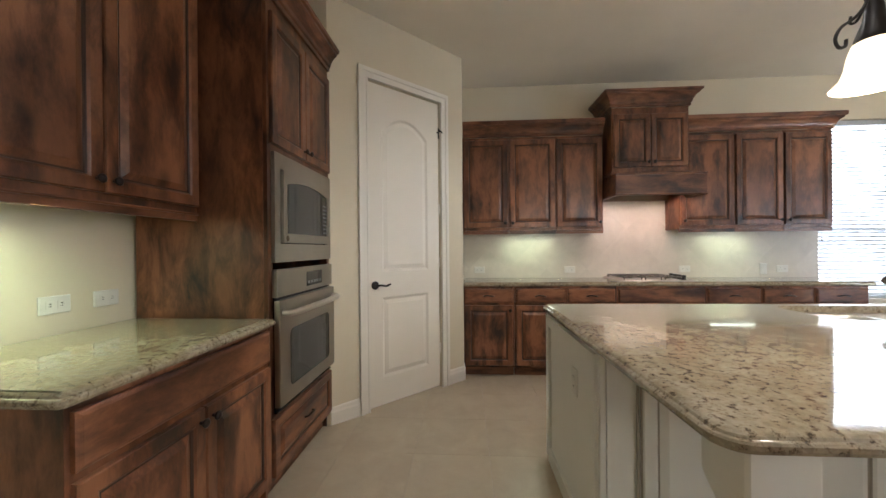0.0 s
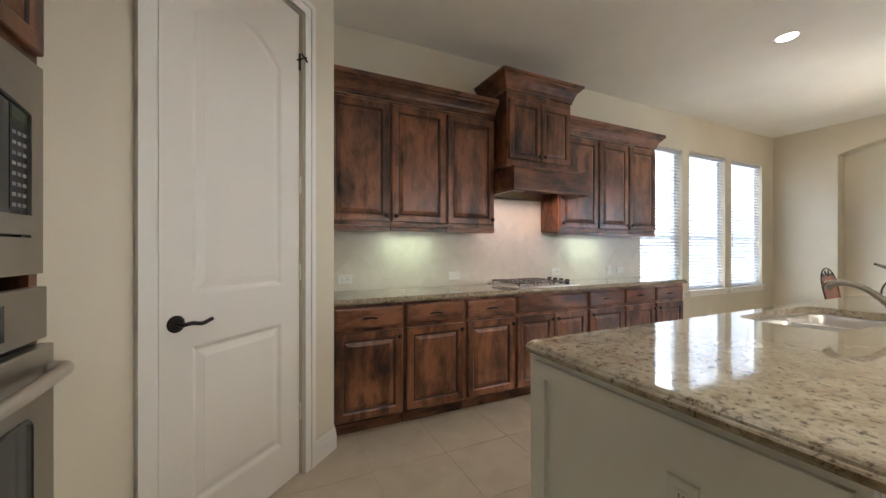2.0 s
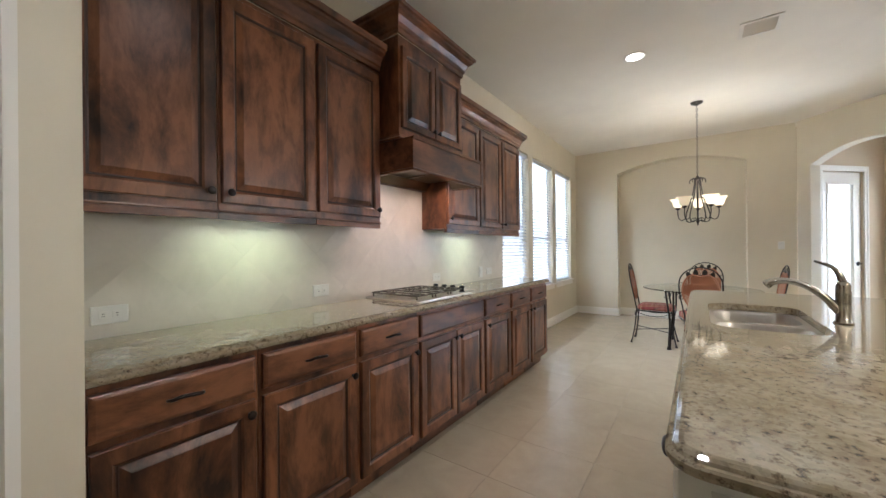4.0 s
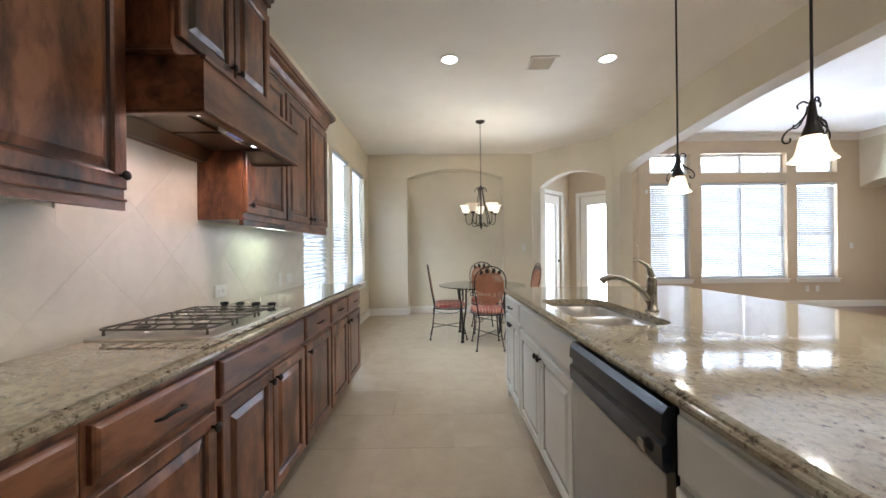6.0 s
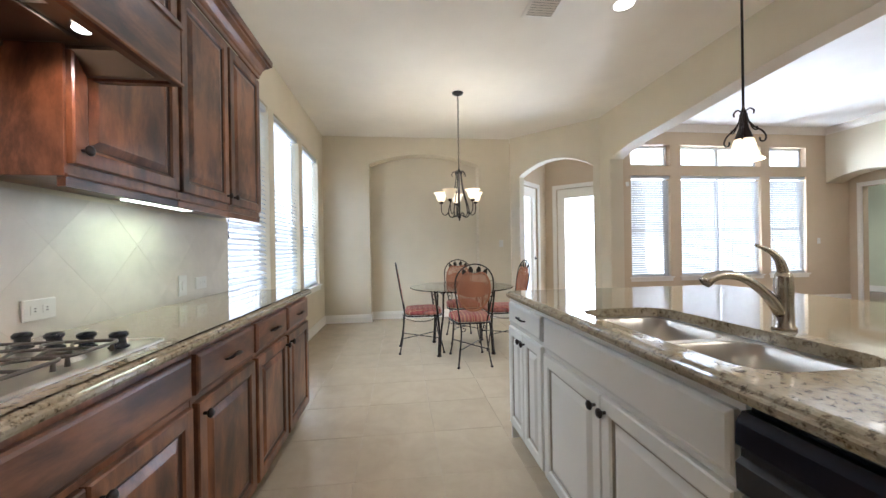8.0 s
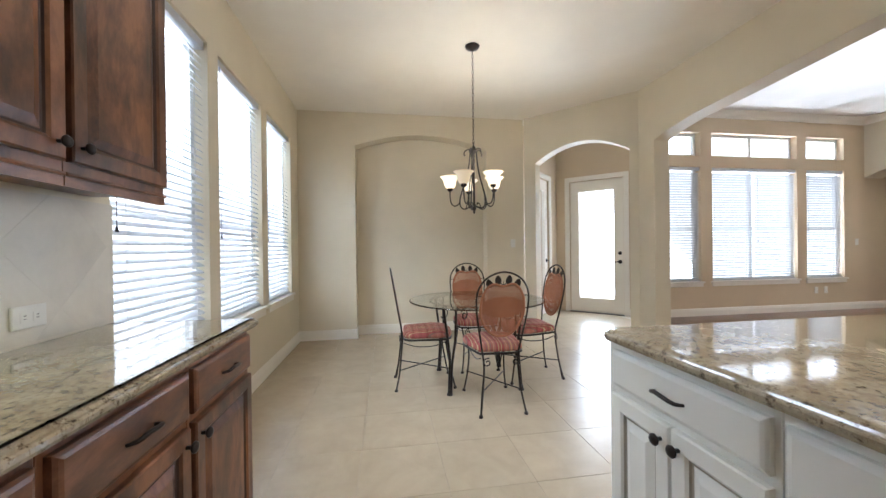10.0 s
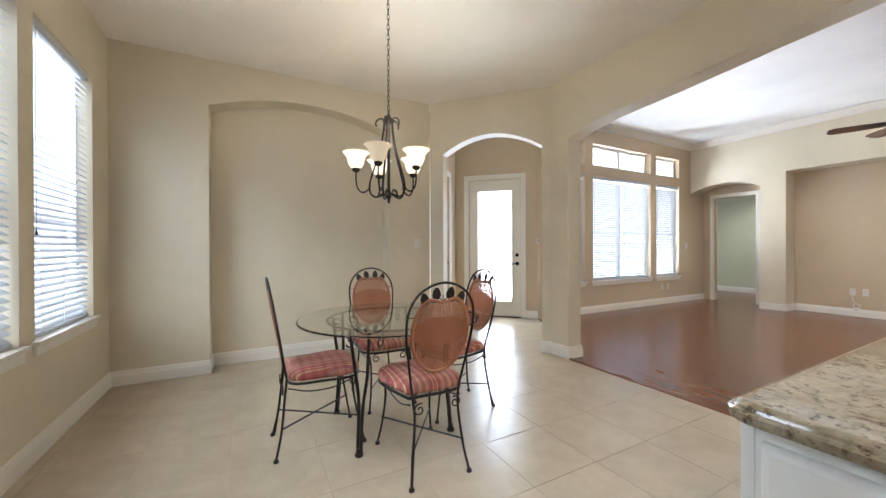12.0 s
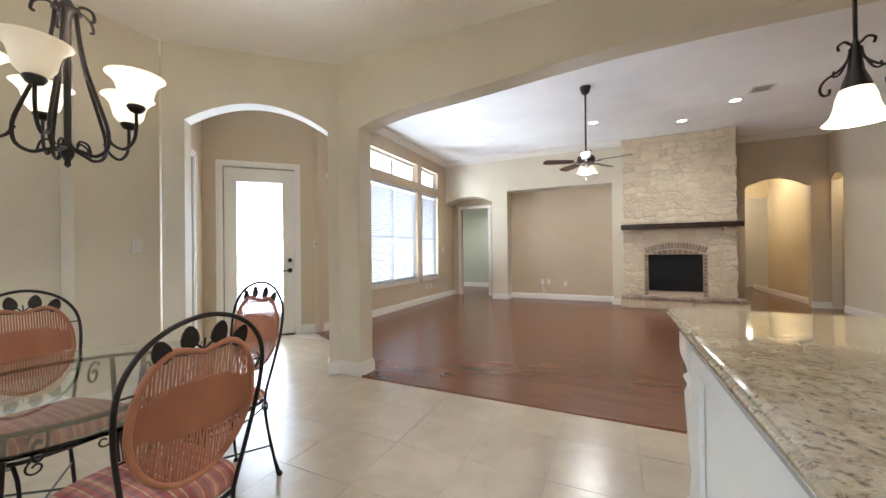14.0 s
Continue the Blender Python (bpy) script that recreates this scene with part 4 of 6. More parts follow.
baseboard([tuple(Vector(PA) + _pp * (PD1 + 0.088)), PB, (-0.06, 3.36)])
baseboard([(1.28, YH), (0.90, YH)])
baseboard([(-0.12, YH), (-0.40, YH)])
baseboard([(-0.4, -6.41), (-0.4, YB - 0.27)])
baseboard([(-0.29, -10.59), (-0.29, YH - 0.15)], 1.0)
baseboard([(1.09, YH - 0.15), (1.09, -10.59)])
baseboard([(8.49, -8.59), (4.61, -8.59)], 1.1)
bm = bmesh.new()
CR = [(0, 0), (0.10, 0), (0.10, -0.015), (0.085, -0.022), (0.05, -0.055), (0.030, -0.095), (0.020, -0.10), (0.018, -0.125), (0, -0.125)]
sweep(bm, [(XE, -1.50, HL), (XE, YS, HL), (3.22, YS, HL)], CR)
sweep(bm, [(1.26, YH, HL), (-0.4, YH, HL), (-0.4, YB - 0.19, HL)], CR)
part("crown_molding", bm, M["trim"], None, "", "structure")


def wall_plate(m, kind, label="small white wall plate"):
    """A plate on a wall; local -y is out."""
    p = thing(kind, m, label, "outlet" if kind == "outlet" else "switch", "")
    bm = bmesh.new()
    w = 0.036 if kind != "double_outlet" else 0.058
    rings(bm, [[(x * w, -d, z * 0.058) for x, z in ((-1 + i, -1 + i), (1 - i, -1 + i), (1 - i, 1 - i), (-1 + i, 1 - i))] for i, d in ((0, 0.0005), (0, 0.004), (0.07, 0.007))], True, True, True)
    part("plate", bm, M["plate"], p)
    if kind == "switch":
        bm = bmesh.new()
        soft_box(bm, -0.012, 0.012, -0.0115, -0.0072, -0.026, 0.026, 0.001)
        part("rocker", bm, M["plate"], p)
    else:
        for z in (-0.021, 0.021):
            bm = bmesh.new()
            soft_box(bm, -0.015, 0.015, -0.0092, -0.0072, z - 0.014, z + 0.014, 0.001)
            part("socket", bm, M["plate"], p)
            bm = bmesh.new()
            for dx in (-0.005, 0.005):
                box(bm, dx - 0.001, dx + 0.001, -0.0097, -0.0093, z - 0.004, z + 0.005)
            part("slot", bm, M["black"], p)
    return p


SPL = "white outlet plate on the cream tiled backsplash"
for x in (0.12, 1.11, 2.33):
    wall_plate(pose(x, YN - 0.0125, 1.0) @ pose(0, 0, 0, 0, 90, 0), "outlet", SPL)
wall_plate(pose(3.14, YN - 0.0125, 1.0), "switch", "white switch plate on the cream tiled backsplash")
wall_plate(pose(3.33, YN - 0.0125, 1.0) @ pose(0, 0, 0, 0, 90, 0), "outlet", SPL)
wall_plate(pose(-1.6985, 1.22, 1.03) @ pose(0, 0, 0, 0, 90, 90), "outlet", "white outlet plate over the granite counter")
wall_plate(pose(-1.6985, 1.43, 1.03) @ pose(0, 0, 0, 0, 90, 90), "outlet", "white outlet plate over the granite counter")
wall_plate(pose(5.2, YN, 0.33), "outlet", "white outlet plate low on the cream wall")
wall_plate(pose(NOOK, 0.98, 1.26) @ pose(0, 0, 0, 0, 0, -90), "switch", "white switch plate on the cream wall")
for y, z, k in ((-4.85, 0.37, "outlet"), (-5.06, 0.37, "outlet"), (-5.76, 1.23, "switch")):
    wall_plate(pose(XE, y, z) @ pose(0, 0, 0, 0, 0, -90), k, "white plate on the tan wall")
for x, z in ((4.95, 0.42), (4.80, 0.42), (4.42, 0.38)):
    wall_plate(pose(x, YS - 0.4022, z) @ pose(0, 0, 0, 0, 0, 180), "outlet", "white outlet plate in the tan wall recess")
wall_plate(pose(0.4385, 1.47, 0.66) @ pose(0, 0, 0, 0, 0, -90), "outlet", "white outlet plate on the island end")
cable = thing("white_cable", pose(4.90, YS - 0.40, 0), "short white cable hanging from the outlet on the tan wall", "cable")
bm = bmesh.new()
tube(bm, smooth_path([(0.04, 0.004, 0.40), (0.045, 0.03, 0.33), (0.02, 0.035, 0.24), (-0.035, 0.03, 0.20), (-0.03, 0.035, 0.14), (0.03, 0.03, 0.145), (0.03, 0.025, 0.21), (-0.02, 0.03, 0.22)], 5), 0.006, 6)
part("cord", bm, M["plate"], cable, smooth=True)
bm = bmesh.new()
soft_box(bm, -0.035, 0.035, 0.006, 0.045, 0.10, 0.15, 0.004)
part("plug", bm, M["plate"], cable)
sensor = thing("motion_sensor", pose(XE, -1.60, 2.36) @ pose(0, 0, 0, 0, 0, -90), "small white sensor high on the tan wall", "sensor")
bm = bmesh.new()
soft_box(bm, -0.025, 0.025, -0.03, -0.001, -0.04, 0.04, 0.006)
part("case", bm, M["plate"], sensor)
th = thing("thermostat", frame_at(BD0, BD1) @ pose(1.485, 0, 1.315), "white thermostat with a grey display on the tan wall", "thermostat")
bm = bmesh.new()
soft_box(bm, -0.06, 0.06, -0.025, -0.001, -0.045, 0.045, 0.004)
part("body", bm, M["plate"], th)
bm = bmesh.new()
box(bm, -0.04, 0.035, -0.027, -0.0255, -0.018, 0.028)
part("display", bm, plain("grey_display", (0.12, 0.14, 0.13), 0.3), th)

# ---- oven tower appliances ----
mw = thing("microwave", facing_east(1.567), "built in stainless steel microwave with a dark window", "microwave")
bm = bmesh.new()
slab(bm, rect(0.03, TW - 0.03, 1.18, 1.737), [rect(0.085, TW - 0.085, 1.275, 1.66)], lambda s, z, d: Vector((s, -0.022 + d, z)), 0.02)
part("trim_frame", bm, M["steel"], mw, "brushed stainless trim frame")
bm = bmesh.new()
box(bm, 0.075, TW - 0.05, -0.004, -0.002, 1.265, 1.67)
part("cavity", bm, M["black"], mw)
bm = bmesh.new()
win = [(0.125, 1.33)] + [(0.672, 1.33)] + [(0.672 - 0.547 * i / 10, 1.585 + 0.035 * (1 - ((i - 5) / 5) ** 2)) for i in range(11)]
slab(bm, rect(0.092, TW - 0.092, 1.282, 1.653), [win], lambda s, z, d: Vector((s, -0.038 + d, z)), 0.03)
part("door", bm, M["steel"], mw, "brushed stainless door")
bm = bmesh.new()
box(bm, 0.115, 0.685, -0.030, -0.026, 1.32, 1.63)
part("window", bm, M["oven_glass"], mw, "dark glass window")
bm = bmesh.new()
box(bm, 0.602, 0.668, -0.0312, -0.0303, 1.34, 1.60)
pad = part("keypad", bm, M["black"], mw, "black key panel")
keys = plain("grey_keys", (0.22, 0.22, 0.22), 0.4)
for i in range(8):
    for j in range(3):
        bm = bmesh.new()
        box(bm, 0.608 + j * 0.020, 0.623 + j * 0.020, -0.0320, -0.0313, 1.348 + i * 0.025, 1.357 + i * 0.025)
        part("key", bm, keys, pad)
bm = bmesh.new()
box(bm, 0.606, 0.664, -0.0320, -0.0313, 1.558, 1.588)
part("clock_display", bm, plain("green_black_display", (0.05, 0.07, 0.03), 0.2), pad)
bm = bmesh.new()
rings(bm, [[(0.125 + r * math.cos(a * math.tau / 20), -0.0385 - d, 1.304 + r * math.sin(a * math.tau / 20)) for a in range(20)] for r, d in ((0.014, 0), (0.014, 0.003), (0.010, 0.004))], True, True, True)
part("badge", bm, M["nickel"], mw)
ov = thing("wall_oven", facing_east(1.567), "built in stainless steel wall oven with a long bar handle", "oven")
bm = bmesh.new()
soft_box(bm, 0.03, TW - 0.03, -0.030, -0.002, 1.005, 1.145, 0.003)
part("control_panel", bm, M["steel"], ov)
bm = bmesh.new()
soft_box(bm, 0.36, 0.58, -0.0325, -0.0305, 1.03, 1.115, 0.001)
part("display", bm, M["oven_glass"], ov, "dark display window")
bm = bmesh.new()
for i in range(5):
    soft_box(bm, 0.375 + 0.04 * i, 0.40 + 0.04 * i, -0.034, -0.0326, 1.045, 1.06, 0.0005)
part("buttons", bm, plain("grey_buttons", (0.3, 0.3, 0.3), 0.4), ov)
bm = bmesh.new()
box(bm, 0.04, TW - 0.04, -0.010, -0.003, 0.43, 1.004)
part("gasket", bm, M["black"], ov)
bm = bmesh.new()
soft_box(bm, 0.03, TW - 0.03, -0.045, -0.011, 0.455, 0.990, 0.006)
od = part("door", bm, M["steel"], ov, "brushed stainless oven door")
bm = bmesh.new()
loop = rounded(0.13, 0.66, 0.53, 0.83, 0.035)
rings(bm, [[(a, -0.0455 - d, b) for a, b in inset_loop(loop, i)] for i, d in ((0, 0), (0.004, 0.003), (0.012, 0.0015))], True, False, True)
part("window", bm, M["oven_glass"], od, "dark oven window")
bm = bmesh.new()
hb = smooth_path([(0.06, -0.046, 0.925), (0.075, -0.085, 0.925), (0.22, -0.098, 0.925), (0.395, -0.102, 0.925), (0.57, -0.098, 0.925), (0.715, -0.085, 0.925), (0.73, -0.046, 0.925)], 5)
tube(bm, hb, 0.017, 12)
part("handle", bm, M["steel_x"], od, "thick curved bar handle", smooth=True)
bm = bmesh.new()
box(bm, 0.04, TW - 0.04, -0.02, -0.003, 0.422, 0.429)
part("vent", bm, M["black"], ov)

# ---- cooktop ----
ct = thing("gas_cooktop", pose(1.455, 3.415, ZC), "stainless steel gas cooktop with dark wire grates", "cooktop")
bm = bmesh.new()
lp = rounded(0, 0.715, 0, 0.485, 0.02)
rings(bm, [[(a, b, z) for a, b in inset_loop(lp, i)] for i, z in ((0, 0.0006), (0.0, 0.006), (0.006, 0.010), (0.018, 0.010), (0.022, 0.006))], True, True, True)
part("body", bm, M["steel_x"], ct, "polished stainless cooktop tray")
BURN = [(0.13, 0.13), (0.13, 0.36), (0.32, 0.245), (0.495, 0.12), (0.495, 0.37)]
for x, y in BURN:
    bm = bmesh.new()
    lathe(bm, [(0.052, 0.0065), (0.050, 0.010), (0.036, 0.014), (0.036, 0.020), (0.001, 0.022)], (x, y, 0), 20, False)
    b_ = part("burner", bm, M["steel_x"], ct, smooth=True)
    bm = bmesh.new()
    lathe(bm, [(0.026, 0.0215), (0.028, 0.026), (0.022, 0.030), (0.001, 0.031)], (x, y, 0), 18, False)
    part("burner_cap", bm, M["grate"], b_)
for gx0, gx1 in ((0.03, 0.225), (0.23, 0.41), (0.415, 0.575)):
    bm = bmesh.new()
    zt = 0.036
    cxm = (gx0 + gx1) / 2
    tube(bm, [(x, y, zt) for x, y in rounded(gx0, gx1, 0.03, 0.455, 0.03)], 0.0045, 7, closed=True)
    for y in (0.10, 0.17, 0.245, 0.32, 0.39):
        tube(bm, smooth_path([(gx0, y, zt), (gx0 + (gx1 - gx0) * 0.3, y + 0.014, zt + 0.005), (cxm, y - 0.010, zt + 0.002), (gx0 + (gx1 - gx0) * 0.7, y + 0.012, zt + 0.005), (gx1, y, zt)], 4), 0.0036, 6)
    tube(bm, [(cxm, 0.03, zt), (cxm, 0.455, zt)], 0.0038, 6)
    for x in (gx0 + 0.015, gx1 - 0.015):
        for y in (0.045, 0.44):
            tube(bm, [(x, y, zt), (x, y, 0.0105)], [0.004, 0.006], 6)
    part("grate", bm, M["grate"], ct, smooth=True)
for i in range(4):
    bm = bmesh.new()
    lathe(bm, [(0.024, 0.0068), (0.024, 0.011), (0.017, 0.014), (0.016, 0.034), (0.021, 0.038), (0.022, 0.046), (0.016, 0.052), (0.001, 0.053)], (0.612 + 0.012 * i, 0.065 + 0.092 * i, 0), 18, False)
    part("knob", bm, M["black"], ct, smooth=True)

# ---- sink and tap ----
sk = thing("double_sink", pose(0, 0, 0), "stainless steel double bowl sink under the granite island top", "sink")
BOWLS = ((1.640, 1.995), (2.025, 2.395))
bm = bmesh.new()
slab(bm, rounded(1.60, 2.435, 1.545, 1.96, 0.10, n=8), [rounded(a, b, 1.585, 1.920, 0.085, n=8) for a, b in BOWLS], lambda u, v, d: Vector((u, v, 0.8748 - d)), 0.0025)
part("rim", bm, M["steel_x"], sk, "bright steel flange and divider between the bowls")
for a, b in BOWLS:
    bm = bmesh.new()
    lp = rounded(a, b, 1.585, 1.920, 0.085, n=8)
    rings(bm, [[(x, y, z) for x, y in inset_loop(lp, i)] for i, z in ((0.0, 0.8722), (0.003, 0.868), (0.008, 0.80), (0.014, 0.735), (0.024, 0.708), (0.045, 0.698), (0.072, 0.696))], True, False, True)
    part("bowl", bm, M["steel_x"], sk, "brushed steel bowl", smooth=True)
    bm = bmesh.new()
    lathe(bm, [(0.001, 0.6985), (0.03, 0.6985), (0.042, 0.7015), (0.044, 0.6975)], ((a + b) / 2, 1.75, 0), 18, False)
    part("drain", bm, M["nickel"], sk)
tap = thing("kitchen_tap", pose(1.955, 1.485, ZC), "brushed nickel single lever kitchen tap", "tap")
bm = bmesh.new()
lathe(bm, [(0.001, 0.0005), (0.032, 0.0005), (0.032, 0.008), (0.026, 0.014), (0.024, 0.09), (0.026, 0.13), (0.024, 0.165), (0.018, 0.18), (0.001, 0.183)], (0, 0, 0), 20, False)
part("body", bm, M["nickel"], tap, smooth=True)
bm = bmesh.new()
sp = smooth_path([(0, 0.01, 0.05), (0.004, 0.05, 0.105), (0.012, 0.11, 0.155), (0.02, 0.17, 0.175), (0.028, 0.22, 0.168), (0.032, 0.245, 0.150)], 5)
k = len(sp)
tube(bm, sp, [0.019 - 0.006 * math.sin(math.pi * min(1, i / (k - 1) * 1.1)) for i in range(k)], 12)
part("spout", bm, M["nickel"], tap, smooth=True)
bm = bmesh.new()
hp = smooth_path([(0, 0, 0.175), (0.0, 0.012, 0.215), (0.006, 0.035, 0.245), (0.01, 0.085, 0.268)], 5)
k = len(hp)
tube(bm, hp, [0.016 - 0.011 * i / (k - 1) for i in range(k)], 10)
part("lever", bm, M["nickel"], tap, smooth=True)

# ---- backsplash: diagonal tiles between counter and cabinets ----
bm = bmesh.new()
box(bm, -0.058, 3.70, YN - 0.009, YN - 0.0005, ZC - 0.03, 1.40)
box(bm, 1.392, 2.20, YN - 0.009, YN - 0.0005, 1.4005, 1.80)
splash = tagged(part("backsplash", bm, paint("cream_grout", (0.615, 0.565, 0.475), 0.4, 0.1)), "cream stone tile backsplash laid diagonally", "backsplash")


def clip(poly, a, b, c):
    """Keeps the part of a polygon with a*x + b*y <= c."""
    out = []
    for i in range(len(poly)):
        p, q = poly[i - 1], poly[i]
        dp, dq = a * p[0] + b * p[1] - c, a * q[0] + b * q[1] - c
        if (dp <= 0) != (dq <= 0):
            t = dp / (dp - dq)
            out.append((p[0] + (q[0] - p[0]) * t, p[1] + (q[1] - p[1]) * t))
        if dq <= 0:
            out.append(q)
    return out


def tile_piece(name, loop, place, t, mat, parent, r=0.0015):
    if len(loop) < 3:
        return None
    area2 = abs(sum(loop[i - 1][0] * loop[i][1] - loop[i][0] * loop[i - 1][1] for i in range(len(loop)))) / 2
    if area2 < 4e-4:
        return None
    bm = bmesh.new()
    c = (sum(p[0] for p in loop) / len(loop), sum(p[1] for p in loop) / len(loop))

    def shrunk(d):
        out = []
        for x, y in loop:
            v = Vector((c[0] - x, c[1] - y))
            v = v / max(v.length, 1e-6) * min(d, v.length * 0.4)
            out.append((x + v.x, y + v.y))
        return out
    rings(bm, [[place(x, y, 0) for x, y in loop], [place(x, y, t - r) for x, y in loop], [place(x, y, t) for x, y in shrunk(r * 1.4)]], True, False, True)
    ob = part(name, bm, mat, parent)
    return ob

# ---- fireplace ----
CX0, CX1, CY = 1.25, 3.20, -5.93
fp = thing("fireplace", pose(0, 0, 0), "cream limestone fireplace with a dark wooden mantel and raised hearth", "fireplace")
FB = (1.80, 2.73, 0.33, 1.07)
bm = bmesh.new()
slab(bm, rect(CX0 + 0.02, CX1 - 0.02, 0, HL - 0.001), [rect(*FB)], lambda s, z, d: Vector((s, CY - 0.03 - d, z)), 0.9)
part("chimney_breast", bm, M["mortar"], fp)
bm = bmesh.new()
slab(bm, rect(FB[0] + 0.002, FB[1] - 0.002, FB[2] + 0.002, FB[3] - 0.002), [], lambda s, z, d: Vector((s, CY - 0.42 - d, z)), 0.02)
for x in (FB[0] + 0.002, FB[1] - 0.012):
    box(bm, x, x + 0.01, CY - 0.419, CY - 0.031, FB[2] + 0.002, FB[3] - 0.002)
box(bm, FB[0] + 0.013, FB[1] - 0.013, CY - 0.419, CY - 0.031, FB[2] + 0.002, FB[2] + 0.012)
part("firebox", bm, M["fire"], fp)
bm = bmesh.new()
frame_ring(bm, FB[0] + 0.003, FB[1] - 0.003, FB[2] + 0.003, FB[3] - 0.003, 0.03, CY - 0.03, CY - 0.012)
box(bm, FB[0] + 0.034, FB[1] - 0.034, CY - 0.027, CY - 0.024, FB[2] + 0.034, FB[3] - 0.034)
part("fire_screen", bm, plain("black_glass_screen", (0.01, 0.011, 0.013), 0.12), fp)
rnd = random.Random(4)
for i in range(4):
    bm = bmesh.new()
    x, y = 2.26 + rnd.uniform(-0.16, 0.16), CY - 0.2 + rnd.uniform(-0.05, 0.05)
    tube(bm, smooth_path([(x - 0.18, y, FB[2] + 0.06 + 0.03 * i), (x, y + rnd.uniform(-0.04, 0.04), FB[2] + 0.075 + 0.03 * i), (x + 0.18, y + rnd.uniform(-0.04, 0.04), FB[2] + 0.06 + 0.03 * i)], 3), 0.028, 8)
    part("log", bm, M["log"], fp)
bm = bmesh.new()
soft_box(bm, 1.20, 3.24, CY - 0.03, -5.745, 1.60, 1.69, 0.008)
part("mantel", bm, M["mantel"], fp, "dark stained wooden mantel beam")
for x in (1.44, 3.02):
    bm = bmesh.new()
    soft_box(bm, x - 0.06, x + 0.06, CY - 0.03, -5.80, 1.52, 1.5995, 0.008)
    part("corbel", bm, M["stone"], fp, "cream stone corbel")


def split_rects(x0, x1, z0, z1, r, out):
    w, h = x1 - x0, z1 - z0
    if h > 0.27 or (h > 0.17 and r.random() < 0.6 and w < 0.6):
        f = r.uniform(0.38, 0.62)
        split_rects(x0, x1, z0, z0 + h * f, r, out)
        split_rects(x0, x1, z0 + h * f, z1, r, out)
    elif w > 0.38 or (w > h * 2.1):
        f = r.uniform(0.35, 0.65)
        split_rects(x0, x0 + w * f, z0, z1, r, out)
        split_rects(x0 + w * f, x1, z0, z1, r, out)
    else:
        out.append((x0, x1, z0, z1))


def wobble(x, z):
    """Bends the joints between stones, the same for both neighbours."""
    return (x + 0.020 * math.sin(11 * x + 17 * z) + 0.012 * math.sin(31 * z - 9 * x), z + 0.022 * math.sin(13 * x - 5 * z + 1) + 0.012 * math.sin(29 * x + 8 * z))


def stone_piece(x0, x1, z0, z1, y, parent, r, gap=0.006, proud=0.03, name="stone", mat="stone", grow=0.004, lim=(-9, 9, -9, 9)):
    bm = bmesh.new()
    base = []
    for (ax, az), (bx, bz) in zip([(x0, z0), (x1, z0), (x1, z1), (x0, z1)], [(x1, z0), (x1, z1), (x0, z1), (x0, z0)]):
        for f in (0.0, 0.33, 0.67) if name == "stone" else (0.0, 0.5):
            p = (ax + (bx - ax) * f, az + (bz - az) * f)
            if name == "stone" and z0 > 0.2:
                q = wobble(*p)
                p = (min(max(q[0], lim[0]), lim[1]), min(max(q[1], lim[2]), lim[3]))
            base.append(p)
    cx, cz = sum(p[0] for p in base) / len(base), sum(p[1] for p in base) / len(base)
    loops = []
    jit = [(r.uniform(-grow, grow), r.uniform(-grow, grow)) for _ in base]
    dep = [r.uniform(0.0, proud * 0.35) for _ in base]
    for g, d, use in ((gap, 0.0, 0), (gap, proud * 0.55, 0), (gap + 0.010, proud * 0.85, 1), (gap + 0.03, proud, 1)):
        lp = []
        for (x, z), (jx, jz), dd in zip(base, jit, dep):
            vx, vz = cx - x, cz - z
            sx = min(g, abs(vx) * 0.6) * (1 if vx > 0 else -1) if abs(vx) > 1e-6 else 0
            sz = min(g, abs(vz) * 0.6) * (1 if vz > 0 else -1) if abs(vz) > 1e-6 else 0
            lp.append((x + sx + jx * 0.6, y + d - (dd if use else 0), z + sz + jz * 0.6))
        loops.append(lp)
    rings(bm, loops, True, False, True)
    return part(name, bm, M[mat], parent)


# ---- ceiling fan ----
fan = thing("ceiling_fan", pose(3.73, -2.90, 0), "dark bronze ceiling fan with wooden blades and a lit bowl", "ceiling fan")
bm = bmesh.new()
lathe(bm, [(0.012, -0.11), (0.05, -0.09), (0.07, -0.03), (0.075, -0.0005)], (0, 0, HL), 20)
part("canopy", bm, M["iron"], fan, smooth=True)
bm = bmesh.new()
tube(bm, [(0, 0, HL - 0.1), (0, 0, 2.54)], 0.013, 10)
part("downrod", bm, M["iron"], fan)
bm = bmesh.new()
lathe(bm, [(0.02, 0.13), (0.05, 0.11), (0.11, 0.07), (0.125, 0.03), (0.11, -0.02), (0.06, -0.05), (0.05, -0.07)], (0, 0, 2.44), 36)
part("motor", bm, M["iron"], fan)
for i in range(5):
    a = radians(22 + 72 * i)
    mt = Matrix.Rotation(a, 4, "Z")
    bm = bmesh.new()
    soft_box(bm, 0.10, 0.20, -0.018, 0.018, 2.425, 2.433)
    bmesh.ops.transform(bm, matrix=mt, verts=bm.verts)
    part("blade_arm", bm, M["iron"], fan)
    bm = bmesh.new()
    lp = [(0.18, -0.05), (0.38, -0.065), (0.55, -0.068), (0.59, -0.05), (0.60, 0.0), (0.59, 0.05), (0.55, 0.068), (0.38, 0.065), (0.18, 0.05)]
    rings(bm, [[(x, y, 2.436 + y * 0.2 + dz) for x, y in lp] for dz in (0, 0.007)], True, True, True)
    bmesh.ops.transform(bm, matrix=mt, verts=bm.verts)
    part("blade", bm, M["mantel"], fan)
